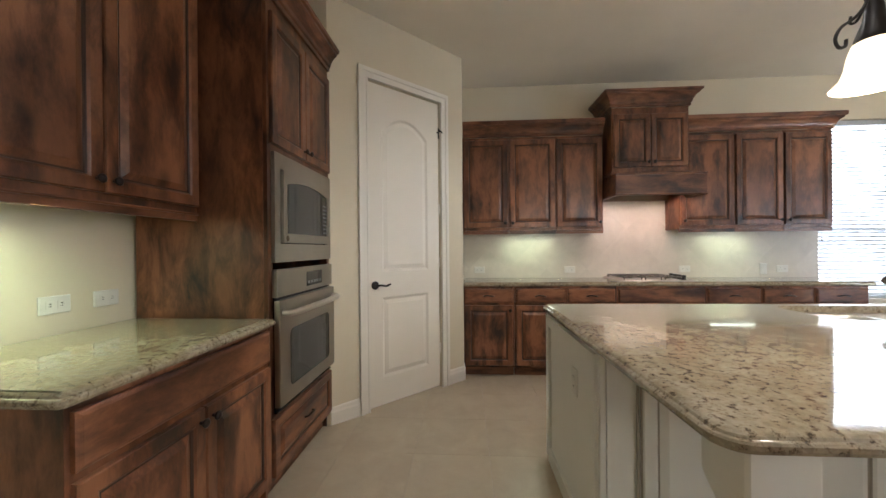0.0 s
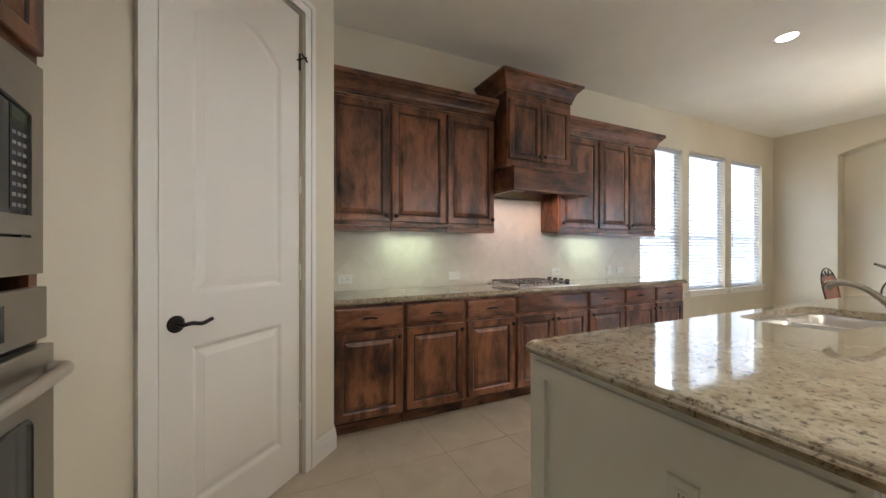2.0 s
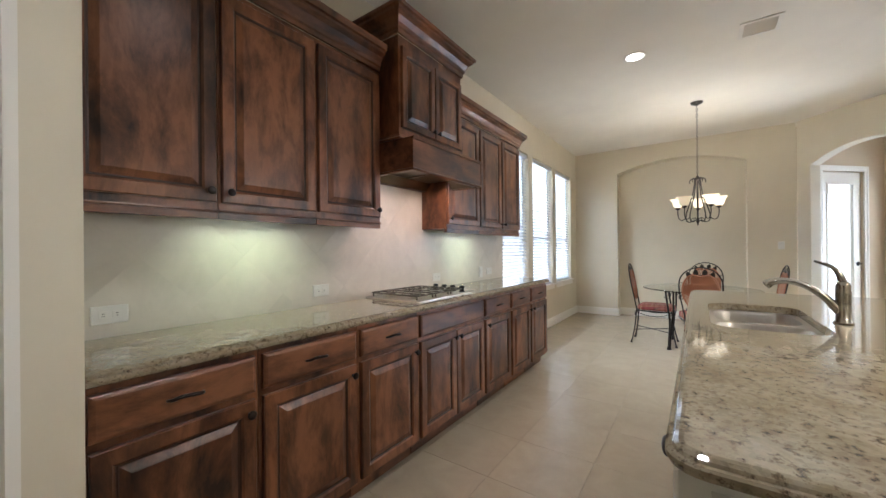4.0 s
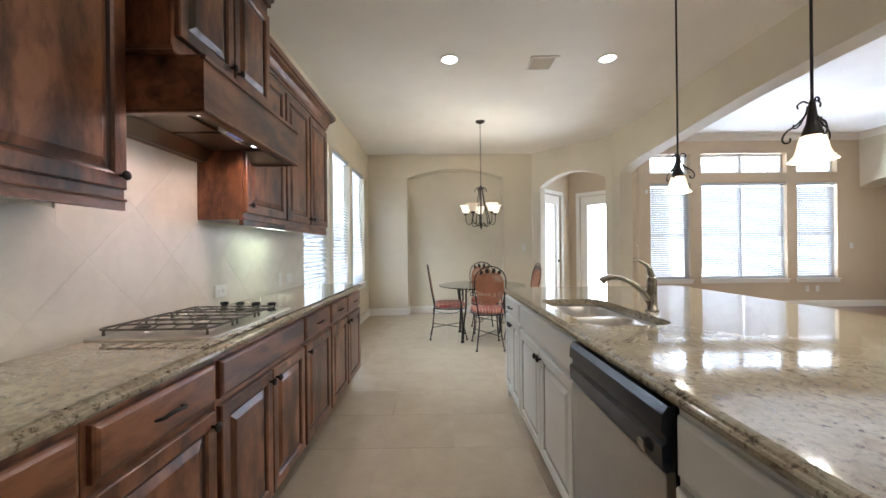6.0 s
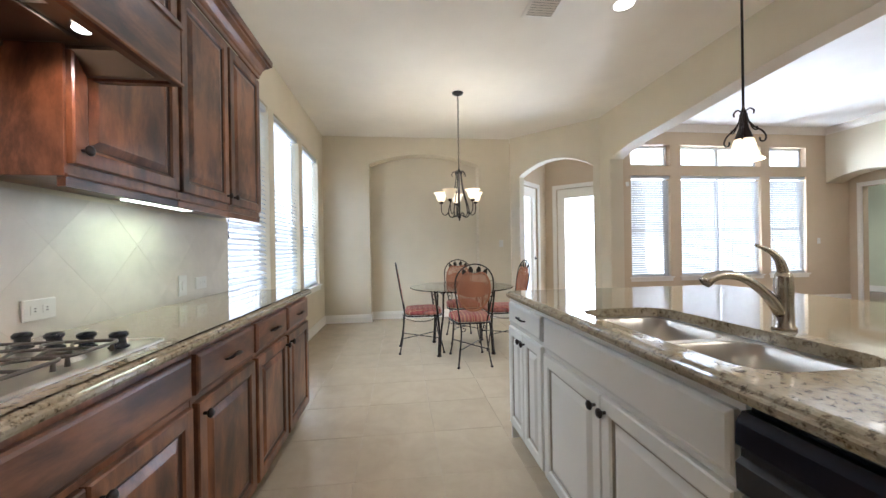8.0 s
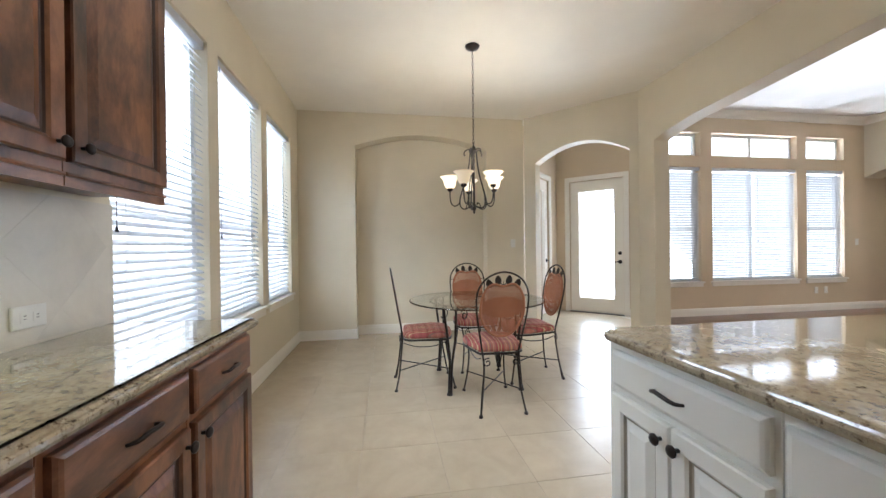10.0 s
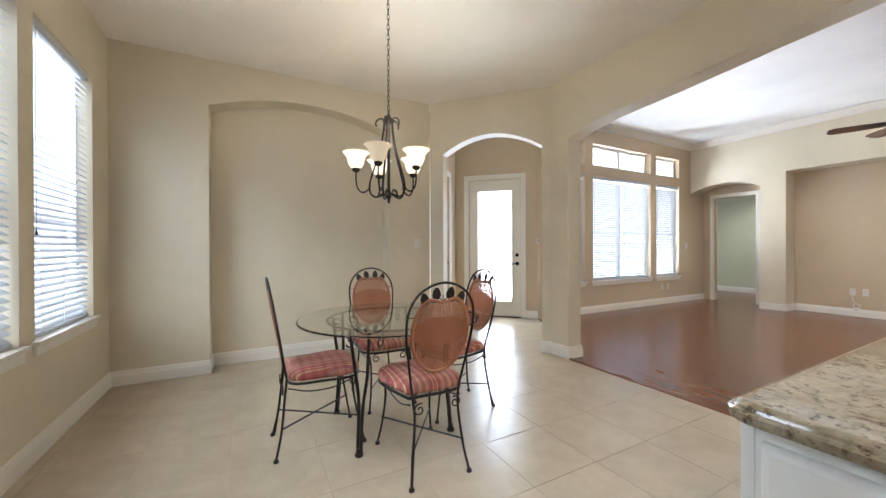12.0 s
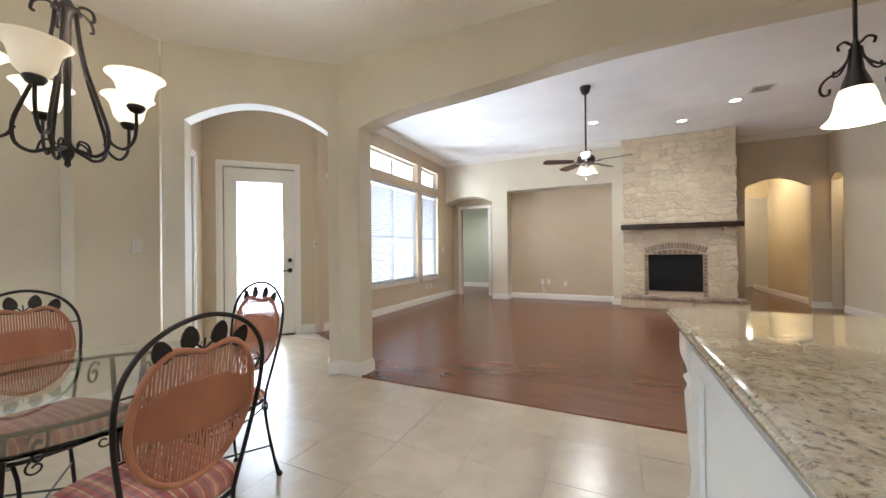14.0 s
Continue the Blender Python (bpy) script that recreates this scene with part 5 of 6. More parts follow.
for i in range(3):
    a = radians(40 + 120 * i)
    bm = bmesh.new()
    x, y = 0.075 * math.cos(a), 0.075 * math.sin(a)
    lathe(bm, [(0.028, 0.0), (0.036, -0.02), (0.050, -0.055), (0.068, -0.085), (0.064, -0.085), (0.046, -0.055), (0.03, -0.02)], (x, y, 2.36), 16, False)
    part("shade", bm, M["shade_lit"], fan, "lit white bell shade", smooth=True)
bm = bmesh.new()
tube(bm, [(0, 0, 2.37), (0, 0, 2.20)], 0.0015, 5)
lathe(bm, [(0.001, 0.0), (0.006, 0.008), (0.004, 0.025)], (0, 0, 2.175), 8)
part("pull_chain", bm, M["nickel"], fan)


# ---- round ceiling lights and vents ----
def can(x, y, z, label="round recessed ceiling light with a white rim"):
    c = thing("ceiling_light", pose(x, y, z), label, "ceiling light", "recessed ceiling lights")
    bm = bmesh.new()
    lathe(bm, [(0.075, -0.0005), (0.098, -0.0005), (0.098, -0.004), (0.088, -0.008), (0.072, -0.004)], (0, 0, 0), 28, False)
    part("rim", bm, M["trim"], c)
    bm = bmesh.new()
    lathe(bm, [(0.001, -0.003), (0.072, -0.003), (0.075, -0.001)], (0, 0, 0), 24, False)
    part("lens", bm, M["can_lit"], c, "lit lamp lens")


# includes the two assumed fixtures at x 0.6
for x, y in CANS:
    can(x, y, HK)
for x, y in LCANS:
    can(x, y, HL)


def vent(x, y, z, w=0.27):
    v = thing("ceiling_vent", pose(x, y, z), "white square slatted ceiling vent", "vent")
    bm = bmesh.new()
    slab(bm, rect(-w / 2, w / 2, -w / 2, w / 2), [rect(-w / 2 + 0.03, w / 2 - 0.03, -w / 2 + 0.03, w / 2 - 0.03)], lambda s, t, d: Vector((s, t, -0.0005 - d)), 0.007)
    part("frame", bm, M["trim"], v)
    bm = bmesh.new()
    box(bm, -w / 2 + 0.029, w / 2 - 0.029, -w / 2 + 0.029, w / 2 - 0.029, -0.002, -0.0008)
    part("backing", bm, plain("grey_duct", (0.10, 0.09, 0.08), 0.8), v)
    for i in range(7):
        bm = bmesh.new()
        x0 = -w / 2 + 0.036 + i * (w - 0.066) / 7
        rings(bm, [[(x0, y_, -0.003), (x0 + 0.016, y_, -0.010), (x0 + 0.017, y_, -0.009), (x0 + 0.002, y_, -0.0025)] for y_ in (-w / 2 + 0.03, w / 2 - 0.03)], True, True, True)
        part("slat", bm, M["trim"], v)


vent(3.62, 1.56, HK)
vent(1.42, -4.10, HL)


# ---- pendants ----
def scroll(cx, cz, r0, r1, a0, a1, ax, n=14):
    """Points of a spiral in the upright plane of direction ax."""
    pts = []
    for i in range(n + 1):
        t = i / n
        a, r = radians(a0 + (a1 - a0) * t), r0 + (r1 - r0) * t
        u = cx + r * math.cos(a)
        pts.append((u * math.cos(ax), u * math.sin(ax), cz + r * math.sin(a)))
    return pts


def pendant(x, y, z, turn):
    p = thing("pendant_lamp", pose(x, y, 0, 0, 0, turn), "dark iron pendant lamp with a lit white bell shade", "pendant lamp", "pendant lamps over the island")
    bm = bmesh.new()
    lathe(bm, [(0.008, -0.035), (0.045, -0.02), (0.062, -0.0005)], (0, 0, HK), 20)
    part("canopy", bm, M["iron"], p, smooth=True)
    bm = bmesh.new()
    tube(bm, [(0, 0, HK - 0.03), (0, 0, z + 0.26)], 0.006, 8)
    part("rod", bm, M["iron"], p)
    bm = bmesh.new()
    lathe(bm, [(0.006, 0.28), (0.012, 0.26), (0.016, 0.22), (0.022, 0.17), (0.038, 0.125), (0.040, 0.105), (0.03, 0.095)], (0, 0, z), 16)
    part("socket_cover", bm, M["iron"], p, smooth=True)
    for i in range(3):
        ax = radians(120 * i)
        bm = bmesh.new()
        pts = smooth_path([(0.012, 0, z + 0.262), (0.03, 0, z + 0.275), (0.048, 0, z + 0.262), (0.045, 0, z + 0.245)], 3)
        pts2 = smooth_path([(0.014, 0, z + 0.25), (0.022, 0, z + 0.21), (0.05, 0, z + 0.175), (0.085, 0, z + 0.15), (0.10, 0, z + 0.12), (0.092, 0, z + 0.098), (0.075, 0, z + 0.10), (0.072, 0, z + 0.118)], 4)
        pts3 = smooth_path([(0.026, 0, z + 0.20), (0.045, 0, z + 0.165), (0.062, 0, z + 0.16), (0.06, 0, z + 0.178)], 3)
        tube(bm, pts, 0.004, 6)
        tube(bm, pts2, 0.0042, 6)
        tube(bm, pts3, 0.0035, 6)
        bmesh.ops.transform(bm, matrix=Matrix.Rotation(ax, 4, "Z"), verts=bm.verts)
        part("scroll", bm, M["iron"], p, smooth=True)
    bm = bmesh.new()
    out = [(0.030, 0.115), (0.042, 0.110), (0.050, 0.085), (0.056, 0.05), (0.066, 0.022), (0.086, 0.0)]
    lathe(bm, out + [(r - 0.004, h + 0.001) for r, h in out[::-1]], (0, 0, z), 24, False)
    part("shade", bm, M["shade_lit"], p, "lit white frosted glass bell shade", smooth=True)


for (x, y), tn, z in zip(PENDANTS, (10, 40, 62), (1.625, 1.625, 1.665)):
    pendant(x, y, z, tn)

# ---- chandelier ----
CHX, CHY = 5.20, 1.985
ch = thing("chandelier", pose(CHX, CHY, 0), "dark iron five arm chandelier with frosted glass shades", "chandelier")
bm = bmesh.new()
lathe(bm, [(0.006, -0.045), (0.02, -0.035), (0.06, -0.018), (0.068, -0.0005)], (0, 0, HK), 24)
part("canopy", bm, M["iron"], ch, smooth=True)
links = 24
zc0, zc1 = 2.16, HK - 0.04
bm = bmesh.new()
for i in range(links):
    zc = zc0 + (zc1 - zc0) * (i + 0.5) / links
    h = (zc1 - zc0) / links * 0.66
    pts = []
    for a in range(10):
        u, v = 0.009 * math.cos(a * math.tau / 10), h * math.sin(a * math.tau / 10)
        pts.append((u, 0, zc + v) if i % 2 else (0, u, zc + v))
    tube(bm, pts, 0.0022, 5, closed=True)
part("chain", bm, M["iron"], ch)
bm = bmesh.new()
tube(bm, [(0.018 * math.cos(a * math.tau / 14), 0, 2.15 + 0.018 * math.sin(a * math.tau / 14)) for a in range(14)], 0.003, 6, closed=True)
part("ring", bm, M["iron"], ch)
bm = bmesh.new()
lathe(bm, [(0.004, 0.135), (0.012, 0.12), (0.022, 0.10), (0.040, 0.085), (0.042, 0.075), (0.012, 0.06), (0.010, -0.40), (0.020, -0.42), (0.018, -0.45), (0.008, -0.47), (0.010, -0.485), (0.001, -0.495)], (0, 0, 2.01), 18)
part("column", bm, M["iron"], ch, smooth=True)
for i in range(5):
    az = radians(143 + 72 * i)
    rot = Matrix.Rotation(az, 4, "Z")
    bm = bmesh.new()
    tube(bm, smooth_path([(0.025, 0, 2.09), (0.05, 0, 2.105), (0.08, 0, 2.09), (0.088, 0, 2.06), (0.078, 0, 2.052)], 4), 0.0055, 6)
    tube(bm, smooth_path([(0.030, 0, 2.085), (0.038, 0, 2.0), (0.060, 0, 1.88), (0.105, 0, 1.74), (0.130, 0, 1.65), (0.125, 0, 1.585), (0.090, 0, 1.560), (0.055, 0, 1.572), (0.02, 0, 1.585)], 5), 0.0065, 6)
    tube(bm, smooth_path([(0.075, 0, 1.565), (0.065, 0, 1.60), (0.040, 0, 1.612), (0.030, 0, 1.595)], 3), 0.004, 6)
    tube(bm, smooth_path([(0.125, 0, 1.64), (0.145, 0, 1.605), (0.182, 0, 1.59), (0.212, 0, 1.62), (0.222, 0, 1.67), (0.222, 0, 1.728)], 5), 0.0058, 6)
    bmesh.ops.transform(bm, matrix=rot, verts=bm.verts)
    arm = part("arm", bm, M["iron"], ch, smooth=True)
    x, y = 0.222 * math.cos(az), 0.222 * math.sin(az)
    bm = bmesh.new()
    lathe(bm, [(0.004, 0.0), (0.020, 0.006), (0.030, 0.022), (0.026, 0.030), (0.008, 0.032)], (x, y, 1.725), 16)
    part("cup", bm, M["iron"], arm, smooth=True)
    bm = bmesh.new()
    out = [(0.024, 0.030), (0.036, 0.036), (0.050, 0.056), (0.055, 0.082), (0.062, 0.108), (0.080, 0.130), (0.090, 0.137)]
    lathe(bm, out + [(r - 0.004, h + 0.002) for r, h in out[::-1]], (x, y, 1.725), 24, False)
    part("shade", bm, M["shade_amber" if i == 0 else "shade_lit"], arm, "amber frosted glass shade without a bulb, given a faint glow" if i == 0 else "lit frosted glass shade", smooth=True)

# ---- table ----
TX, TY = 5.19, 1.98
tb = thing("dining_table", pose(TX, TY, 0), "round glass topped dining table on a scrolled iron base", "table")
bm = bmesh.new()
n = 64
rings(bm, [[(r * math.cos(i * math.tau / n), r * math.sin(i * math.tau / n), z) for i in range(n)] for r, z in ((0.600, 0.727), (0.608, 0.729), (0.610, 0.733), (0.608, 0.737), (0.600, 0.739))], True, True, True)
part("tabletop", bm, M["tabletop"], tb, "round clear glass top with a green edge", smooth=False)
bm = bmesh.new()
tube(bm, [(0.42 * math.cos(a * math.tau / 40), 0.42 * math.sin(a * math.tau / 40), 0.716) for a in range(40)], 0.008, 8, closed=True)
part("ring", bm, M["iron"], tb, smooth=True)
for i in range(4):
    rot = Matrix.Rotation(radians(45 + 90 * i), 4, "Z")
    bm = bmesh.new()
    for dy in (-0.05, 0.05):
        tube(bm, smooth_path([(0.42, dy * 1.25, 0.712), (0.412, dy * 1.05, 0.60), (0.40, dy * 0.75, 0.45), (0.405, dy * 0.32, 0.31), (0.415, dy * 0.22, 0.20), (0.425, dy * 0.22, 0.08), (0.43, dy * 0.22, 0.012)], 5), 0.0105, 8)
    bmesh.ops.transform(bm, matrix=rot, verts=bm.verts)
    leg = part("leg", bm, M["iron"], tb, smooth=True)
    bm = bmesh.new()
    lathe(bm, [(0.024, 0.0), (0.027, 0.010), (0.018, 0.022), (0.015, 0.045)], (0.432, 0, 0), 12)
    bmesh.ops.transform(bm, matrix=rot, verts=bm.verts)
    part("foot", bm, M["iron"], leg)
    for s in (1, -1):
        bm = bmesh.new()
        pts = [(0.355 + (0.055 - 0.045 * t) * math.cos(s * (0.5 + 8.5 * t)), s * 0.10, 0.655 + (0.055 - 0.045 * t) * math.sin(s * (0.5 + 8.5 * t))) for t in [j / 24 for j in range(25)]]
        tube(bm, pts, 0.005, 6)
        bmesh.ops.transform(bm, matrix=rot, verts=bm.verts)
        part("scroll", bm, M["iron"], leg, smooth=True)


# ---- chairs ----
def stripes():
    n = Nodes("red_striped_cushion_fabric")
    s = n.node("ShaderNodeSeparateXYZ")
    n.link(n.co, s.inputs[0])
    w = n.node("ShaderNodeMath")
    w.operation = "PINGPONG"
    w.inputs[1].default_value = 0.085
    n.link(s.outputs[0], w.inputs[0])
    f = n.node("ShaderNodeMath")
    f.operation = "DIVIDE"
    f.inputs[1].default_value = 0.085
    n.link(w.outputs[0], f.inputs[0])
    r = n.node("ShaderNodeValToRGB")
    r.color_ramp.interpolation = "CONSTANT"
    cols = [(0.0, (0.42, 0.13, 0.10)), (0.10, (0.56, 0.40, 0.22)), (0.16, (0.40, 0.10, 0.09)), (0.34, (0.30, 0.16, 0.13)), (0.40, (0.52, 0.20, 0.15)), (0.56, (0.60, 0.44, 0.26)), (0.60, (0.44, 0.15, 0.12)), (0.78, (0.26, 0.18, 0.16)), (0.84, (0.50, 0.18, 0.14)), (0.94, (0.58, 0.36, 0.20))]
    e = r.color_ramp.elements
    while len(e) < len(cols):
        e.new(0.5)
    for el, (p, c) in zip(e, cols):
        el.position, el.color = p, (*c, 1)
    n.link(f.outputs[0], r.inputs[0])
    w2 = n.node("ShaderNodeMath")
    w2.operation = "PINGPONG"
    w2.inputs[1].default_value = 0.06
    n.link(s.outputs[1], w2.inputs[0])
    f2 = n.node("ShaderNodeMath")
    f2.operation = "DIVIDE"
    f2.inputs[1].default_value = 0.06
    n.link(w2.outputs[0], f2.inputs[0])
    cross = n.ramp(f2.outputs[0], [(0.0, (0.78, 0.74, 0.72)), (0.16, (0.80, 0.76, 0.74)), (0.20, (1, 1, 1)), (0.55, (1, 1, 1)), (0.60, (1.12, 1.2, 1.15)), (0.66, (1, 1, 1)), (0.85, (0.86, 0.84, 0.84))])
    plaid = n.mix(r.outputs[0], cross, 1.0, "MULTIPLY")
    col = n.mix(plaid, n.ramp(n.noise(n.moved((60, 60, 60)), 4, 3), [(0.3, (0.8, 0.8, 0.8)), (0.7, (1, 1, 1))]), 0.8, "MULTIPLY")
    n.bump(n.noise(n.moved(), 500, 2), 0.3, 0.0008)
    return n.done(col, 0.9)


M["stripe"] = stripes()
M["wicker"] = wood("orange_brown_wicker", (0.27, 0.095, 0.042), (0.38, 0.145, 0.066), (0.48, 0.21, 0.105), knots=False, rough=0.45, blotchy=False)


def panel_outline(n=48, sx=0.162, cz=0.765, sz=0.205):
    pts = []
    for i in range(n):
        a = i * math.tau / n
        c, s = math.cos(a), math.sin(a)
        x = sx * (abs(c) ** 0.85) * (1 if c > 0 else -1)
        z = sz * (abs(s) ** 0.95) * (1 if s > 0 else -1)
        if s > 0:
            z -= 0.042 * math.exp(-(x / 0.06) ** 2)
        else:
            x *= 1 - 0.16 * (-s) ** 2
        pts.append((x, cz + z))
    return pts


def lean(z):
    return -0.205 - 0.17 * (z - 0.45)


def make_chair():
    c = thing("dining_chair", pose(0, 0, 0), "wrought iron dining chair with a wicker back and striped seat cushion", "chair", "chairs round the table")
    bm = bmesh.new()
    left = [(-0.165, -0.255, 0.012), (-0.150, -0.235, 0.15), (-0.128, -0.215, 0.32), (-0.138, lean(0.45), 0.45), (-0.165, lean(0.60), 0.60), (-0.190, lean(0.76), 0.76), (-0.188, lean(0.88), 0.88), (-0.150, lean(0.96), 0.96), (-0.085, lean(1.01), 1.01), (0, lean(1.03), 1.03)]
    pts = smooth_path(left + [(-x, y, z) for x, y, z in left[-2:2:-1]], 4)
    tube(bm, pts, 0.0070, 8)
    part("back_frame", bm, M["iron"], c, "arched iron back frame", smooth=True)
    for s in (-1, 1):
        bm = bmesh.new()
        tube(bm, smooth_path([(s * 0.138, lean(0.45), 0.45), (s * 0.128, -0.215, 0.34), (s * 0.146, -0.235, 0.15), (s * 0.168, -0.265, 0.012)], 4), 0.0070, 8)
        lathe(bm, [(0.014, 0.0), (0.016, 0.008), (0.010, 0.02)], (s * 0.168, -0.265, 0), 10)
        part("leg", bm, M["iron"], c, smooth=True)
        bm = bmesh.new()
        tube(bm, smooth_path([(s * 0.165, 0.165, 0.425), (s * 0.150, 0.175, 0.32), (s * 0.160, 0.205, 0.15), (s * 0.182, 0.235, 0.012)], 4), 0.0070, 8)
        lathe(bm, [(0.014, 0.0), (0.016, 0.008), (0.010, 0.02)], (s * 0.182, 0.235, 0), 10)
        part("leg", bm, M["iron"], c, smooth=True)
        bm = bmesh.new()
        tube(bm, [(s * 0.150, -0.238, 0.17), (-s * 0.166, 0.210, 0.17 + 0.006 * s)], 0.005, 6)
        part("stretcher", bm, M["iron"], c)
        bm = bmesh.new()
        for y, q in ((-0.19, 0), (0.17, 1)):
            tube(bm, [(s * (0.105 + (0.034 - 0.026 * t) * math.cos(2.0 - 8 * t)), y - (0.035 if not q else 0), 0.375 + (0.034 - 0.026 * t) * math.sin(2.0 - 8 * t)) for t in [j / 20 for j in range(21)]], 0.004, 6)
        tube(bm, smooth_path([(s * 0.15, -0.20, 0.40), (s * 0.152, -0.08, 0.365), (s * 0.152, 0.06, 0.365), (s * 0.158, 0.165, 0.40)], 4), 0.004, 6)
        part("scroll", bm, M["iron"], c, smooth=True)
    seat = [(-0.150, -0.185), (0.150, -0.185), (0.195, 0.0), (0.205, 0.13), (0.15, 0.205), (0.0, 0.225), (-0.15, 0.205), (-0.205, 0.13), (-0.195, 0.0)]
    sp_ = smooth_path([(x, y, 0) for x, y in seat] + [(seat[0][0], seat[0][1], 0)], 4)[:-1]
    sl = [(p.x, p.y) for p in sp_]
    bm = bmesh.new()
    tube(bm, [(x, y, 0.428) for x, y in sl], 0.0085, 7, closed=True)
    part("seat_frame", bm, M["iron"], c, smooth=True)
    bm = bmesh.new()
    steps = [(0.0, 0.008), (0.92, 0.0), (1.0, 0.006), (1.025, 0.022), (1.0, 0.045), (0.9, 0.060), (0.7, 0.070), (0.4, 0.076), (0.0, 0.078)]
    rings(bm, [[(x * k + 1e-4 * x, y * k + 1e-4 * y, 0.4375 + z) for x, y in sl] for k, z in steps[1:-1]], True, True, True)
    cush = part("cushion", bm, M["stripe"], c, "red and cream striped seat cushion", smooth=True)
    ol = panel_outline()
    bm = bmesh.new()
    tube(bm, [(x, lean(z), z) for x, z in ol], 0.0095, 7, closed=True)
    part("wicker_rim", bm, M["wicker"], c, smooth=True)
    bm = bmesh.new()

    def span(x):
        hits = []
        for i in range(len(ol)):
            p, q = ol[i - 1], ol[i]
            if (p[0] - x) * (q[0] - x) < 0:
                hits.append(p[1] + (q[1] - p[1]) * (x - p[0]) / (q[0] - p[0]))
        return (min(hits), max(hits)) if len(hits) > 1 else None

    k = 34
    for i in range(k):
        x = -0.157 + 0.314 * (i + 0.5) / k
        sp2 = span(x)
        if not sp2:
            continue
        z0, z1 = sp2
        m_ = 8
        loops = []
        for j in range(m_ + 1):
            z = z0 + (z1 - z0) * j / m_
            y = lean(z) + 0.0012 * (1 if (i + j) % 2 else -1)
            loops.append([(x - 0.0031, y - 0.001, z), (x + 0.0031, y - 0.001, z), (x + 0.0031, y + 0.001, z), (x - 0.0031, y + 0.001, z)])
        rings(bm, loops, True, True, True)
    part("wicker_weave", bm, M["wicker"], c, "vertical wicker strands", "stuff")
    bm = bmesh.new()
    band = [(x * 0.985, z) for x, z in ol]
    for i in range(22):
        z = 0.705 + i * 0.0068
        w = 0.0
        for a in range(len(ol)):
            p, q = ol[a - 1], ol[a]
            if (p[1] - z) * (q[1] - z) < 0:
                w = max(w, abs(p[0] + (q[0] - p[0]) * (z - p[1]) / (q[1] - p[1])))
        f = 1.0 if 3 < i < 18 else (0.75 if 1 < i < 20 else 0.55)
        rings(bm, [[(s * w * f, lean(z) + dy, z + dz) for dy, dz in ((-0.0028, -0.003), (-0.0028, 0.003), (0.0028, 0.003), (0.0028, -0.003))] for s in (-1, -0.33, 0.33, 1)], True, True, True)
    part("wicker_band", bm, M["wicker"], c, "dense woven wicker band", "stuff")
    for x in (-0.105, -0.040, 0.040, 0.105):
        bm = bmesh.new()
        zc = 0.990 - abs(x) * 0.38
        tilt = x * -3.2
        loops = []
        out = []
        for i in range(12):
            a = i * math.tau / 12
            u, v = 0.023 * math.cos(a) * (1 - 0.25 * math.sin(a)), 0.033 * math.sin(a)
            out.append((x + u * math.cos(tilt) - v * math.sin(tilt), zc + u * math.sin(tilt) + v * math.cos(tilt)))
        rings(bm, [[(a, lean(b) + d, b) for a, b in out] for d in (-0.0025, 0.0025)], True, True, True)
        part("leaf", bm, M["iron"], c, "dark iron leaf")
    bm = bmesh.new()
    for s in (-1, 1):
        tube(bm, [(x, lean(z), z) for x, _, z in smooth_path([(s * 0.002, 0, 0.935), (s * 0.02, 0, 0.952), (s * 0.040, 0, 0.963)], 3)], 0.003, 5)
        tube(bm, [(x, lean(z), z) for x, _, z in smooth_path([(s * 0.002, 0, 0.930), (s * 0.045, 0, 0.930), (s * 0.085, 0, 0.938), (s * 0.10, 0, 0.948)], 3)], 0.003, 5)
    tube(bm, [(-0.001, lean(0.928), 0.928), (0.001, lean(0.966), 0.966)], 0.0025, 5)
    part("stems", bm, M["iron"], c)
    for s in (-1, 1):
        for z in (0.70, 0.86):
            bm = bmesh.new()
            tube(bm, [(s * 0.150, lean(z), z), (s * 0.188, lean(z), z)], 0.003, 5)
            part("spacer", bm, M["iron"], c)
    return c


chair = make_chair()
chair.matrix_world = pose(4.72, 1.97, 0, 0, 0, -90)
for x, y, a in ((5.205, 2.45, 180), (5.61, 1.90, 91), (5.205, 1.48, 2)):
    copy_thing(chair, pose(x, y, 0, 0, 0, a))

# ---- island legs, posts and panels ----
for x, y, lo, hi in ((0.60, 0.70, 0.0, 0.0), (3.10, 0.99, 0.09, 0.085)):
    bm = bmesh.new()
    prof = [(0.070, 0.0), (0.070, 0.10), (0.070, 0.10 + lo), (0.058, 0.115 + lo), (0.064, 0.13 + lo), (0.064, 0.14 + lo), (0.052, 0.155 + lo), (0.046, 0.26 + lo), (0.050, 0.40), (0.060, 0.50 + hi), (0.062, 0.56 + hi), (0.052, 0.60 + hi), (0.064, 0.615 + hi), (0.064, 0.625 + hi), (0.052, 0.64 + hi), (0.056, 0.66 + hi), (0.070, 0.70 + hi), (0.074, 0.72 + hi), (0.074, 0.8745)]
    rings(bm, [[(x + a * r, y + b * r, z) for a, b in ((-1, -0.9), (-0.9, -1), (0.9, -1), (1, -0.9), (1, 0.9), (0.9, 1), (-0.9, 1), (-1, 0.9))] for r, z in prof], True, True, True)
    part("leg", bm, M["island"], isl, "moulded white square island leg")
for x0, x1 in ((0.58, 1.38), (1.42, 2.20), (2.24, 3.02)):
    bm = bmesh.new()
    panel(bm, x0, x1, 0.10, 0.85, 1.178, 0.016, 0.05)
    part("back_panel", bm, M["island"], isl, "raised white panel")
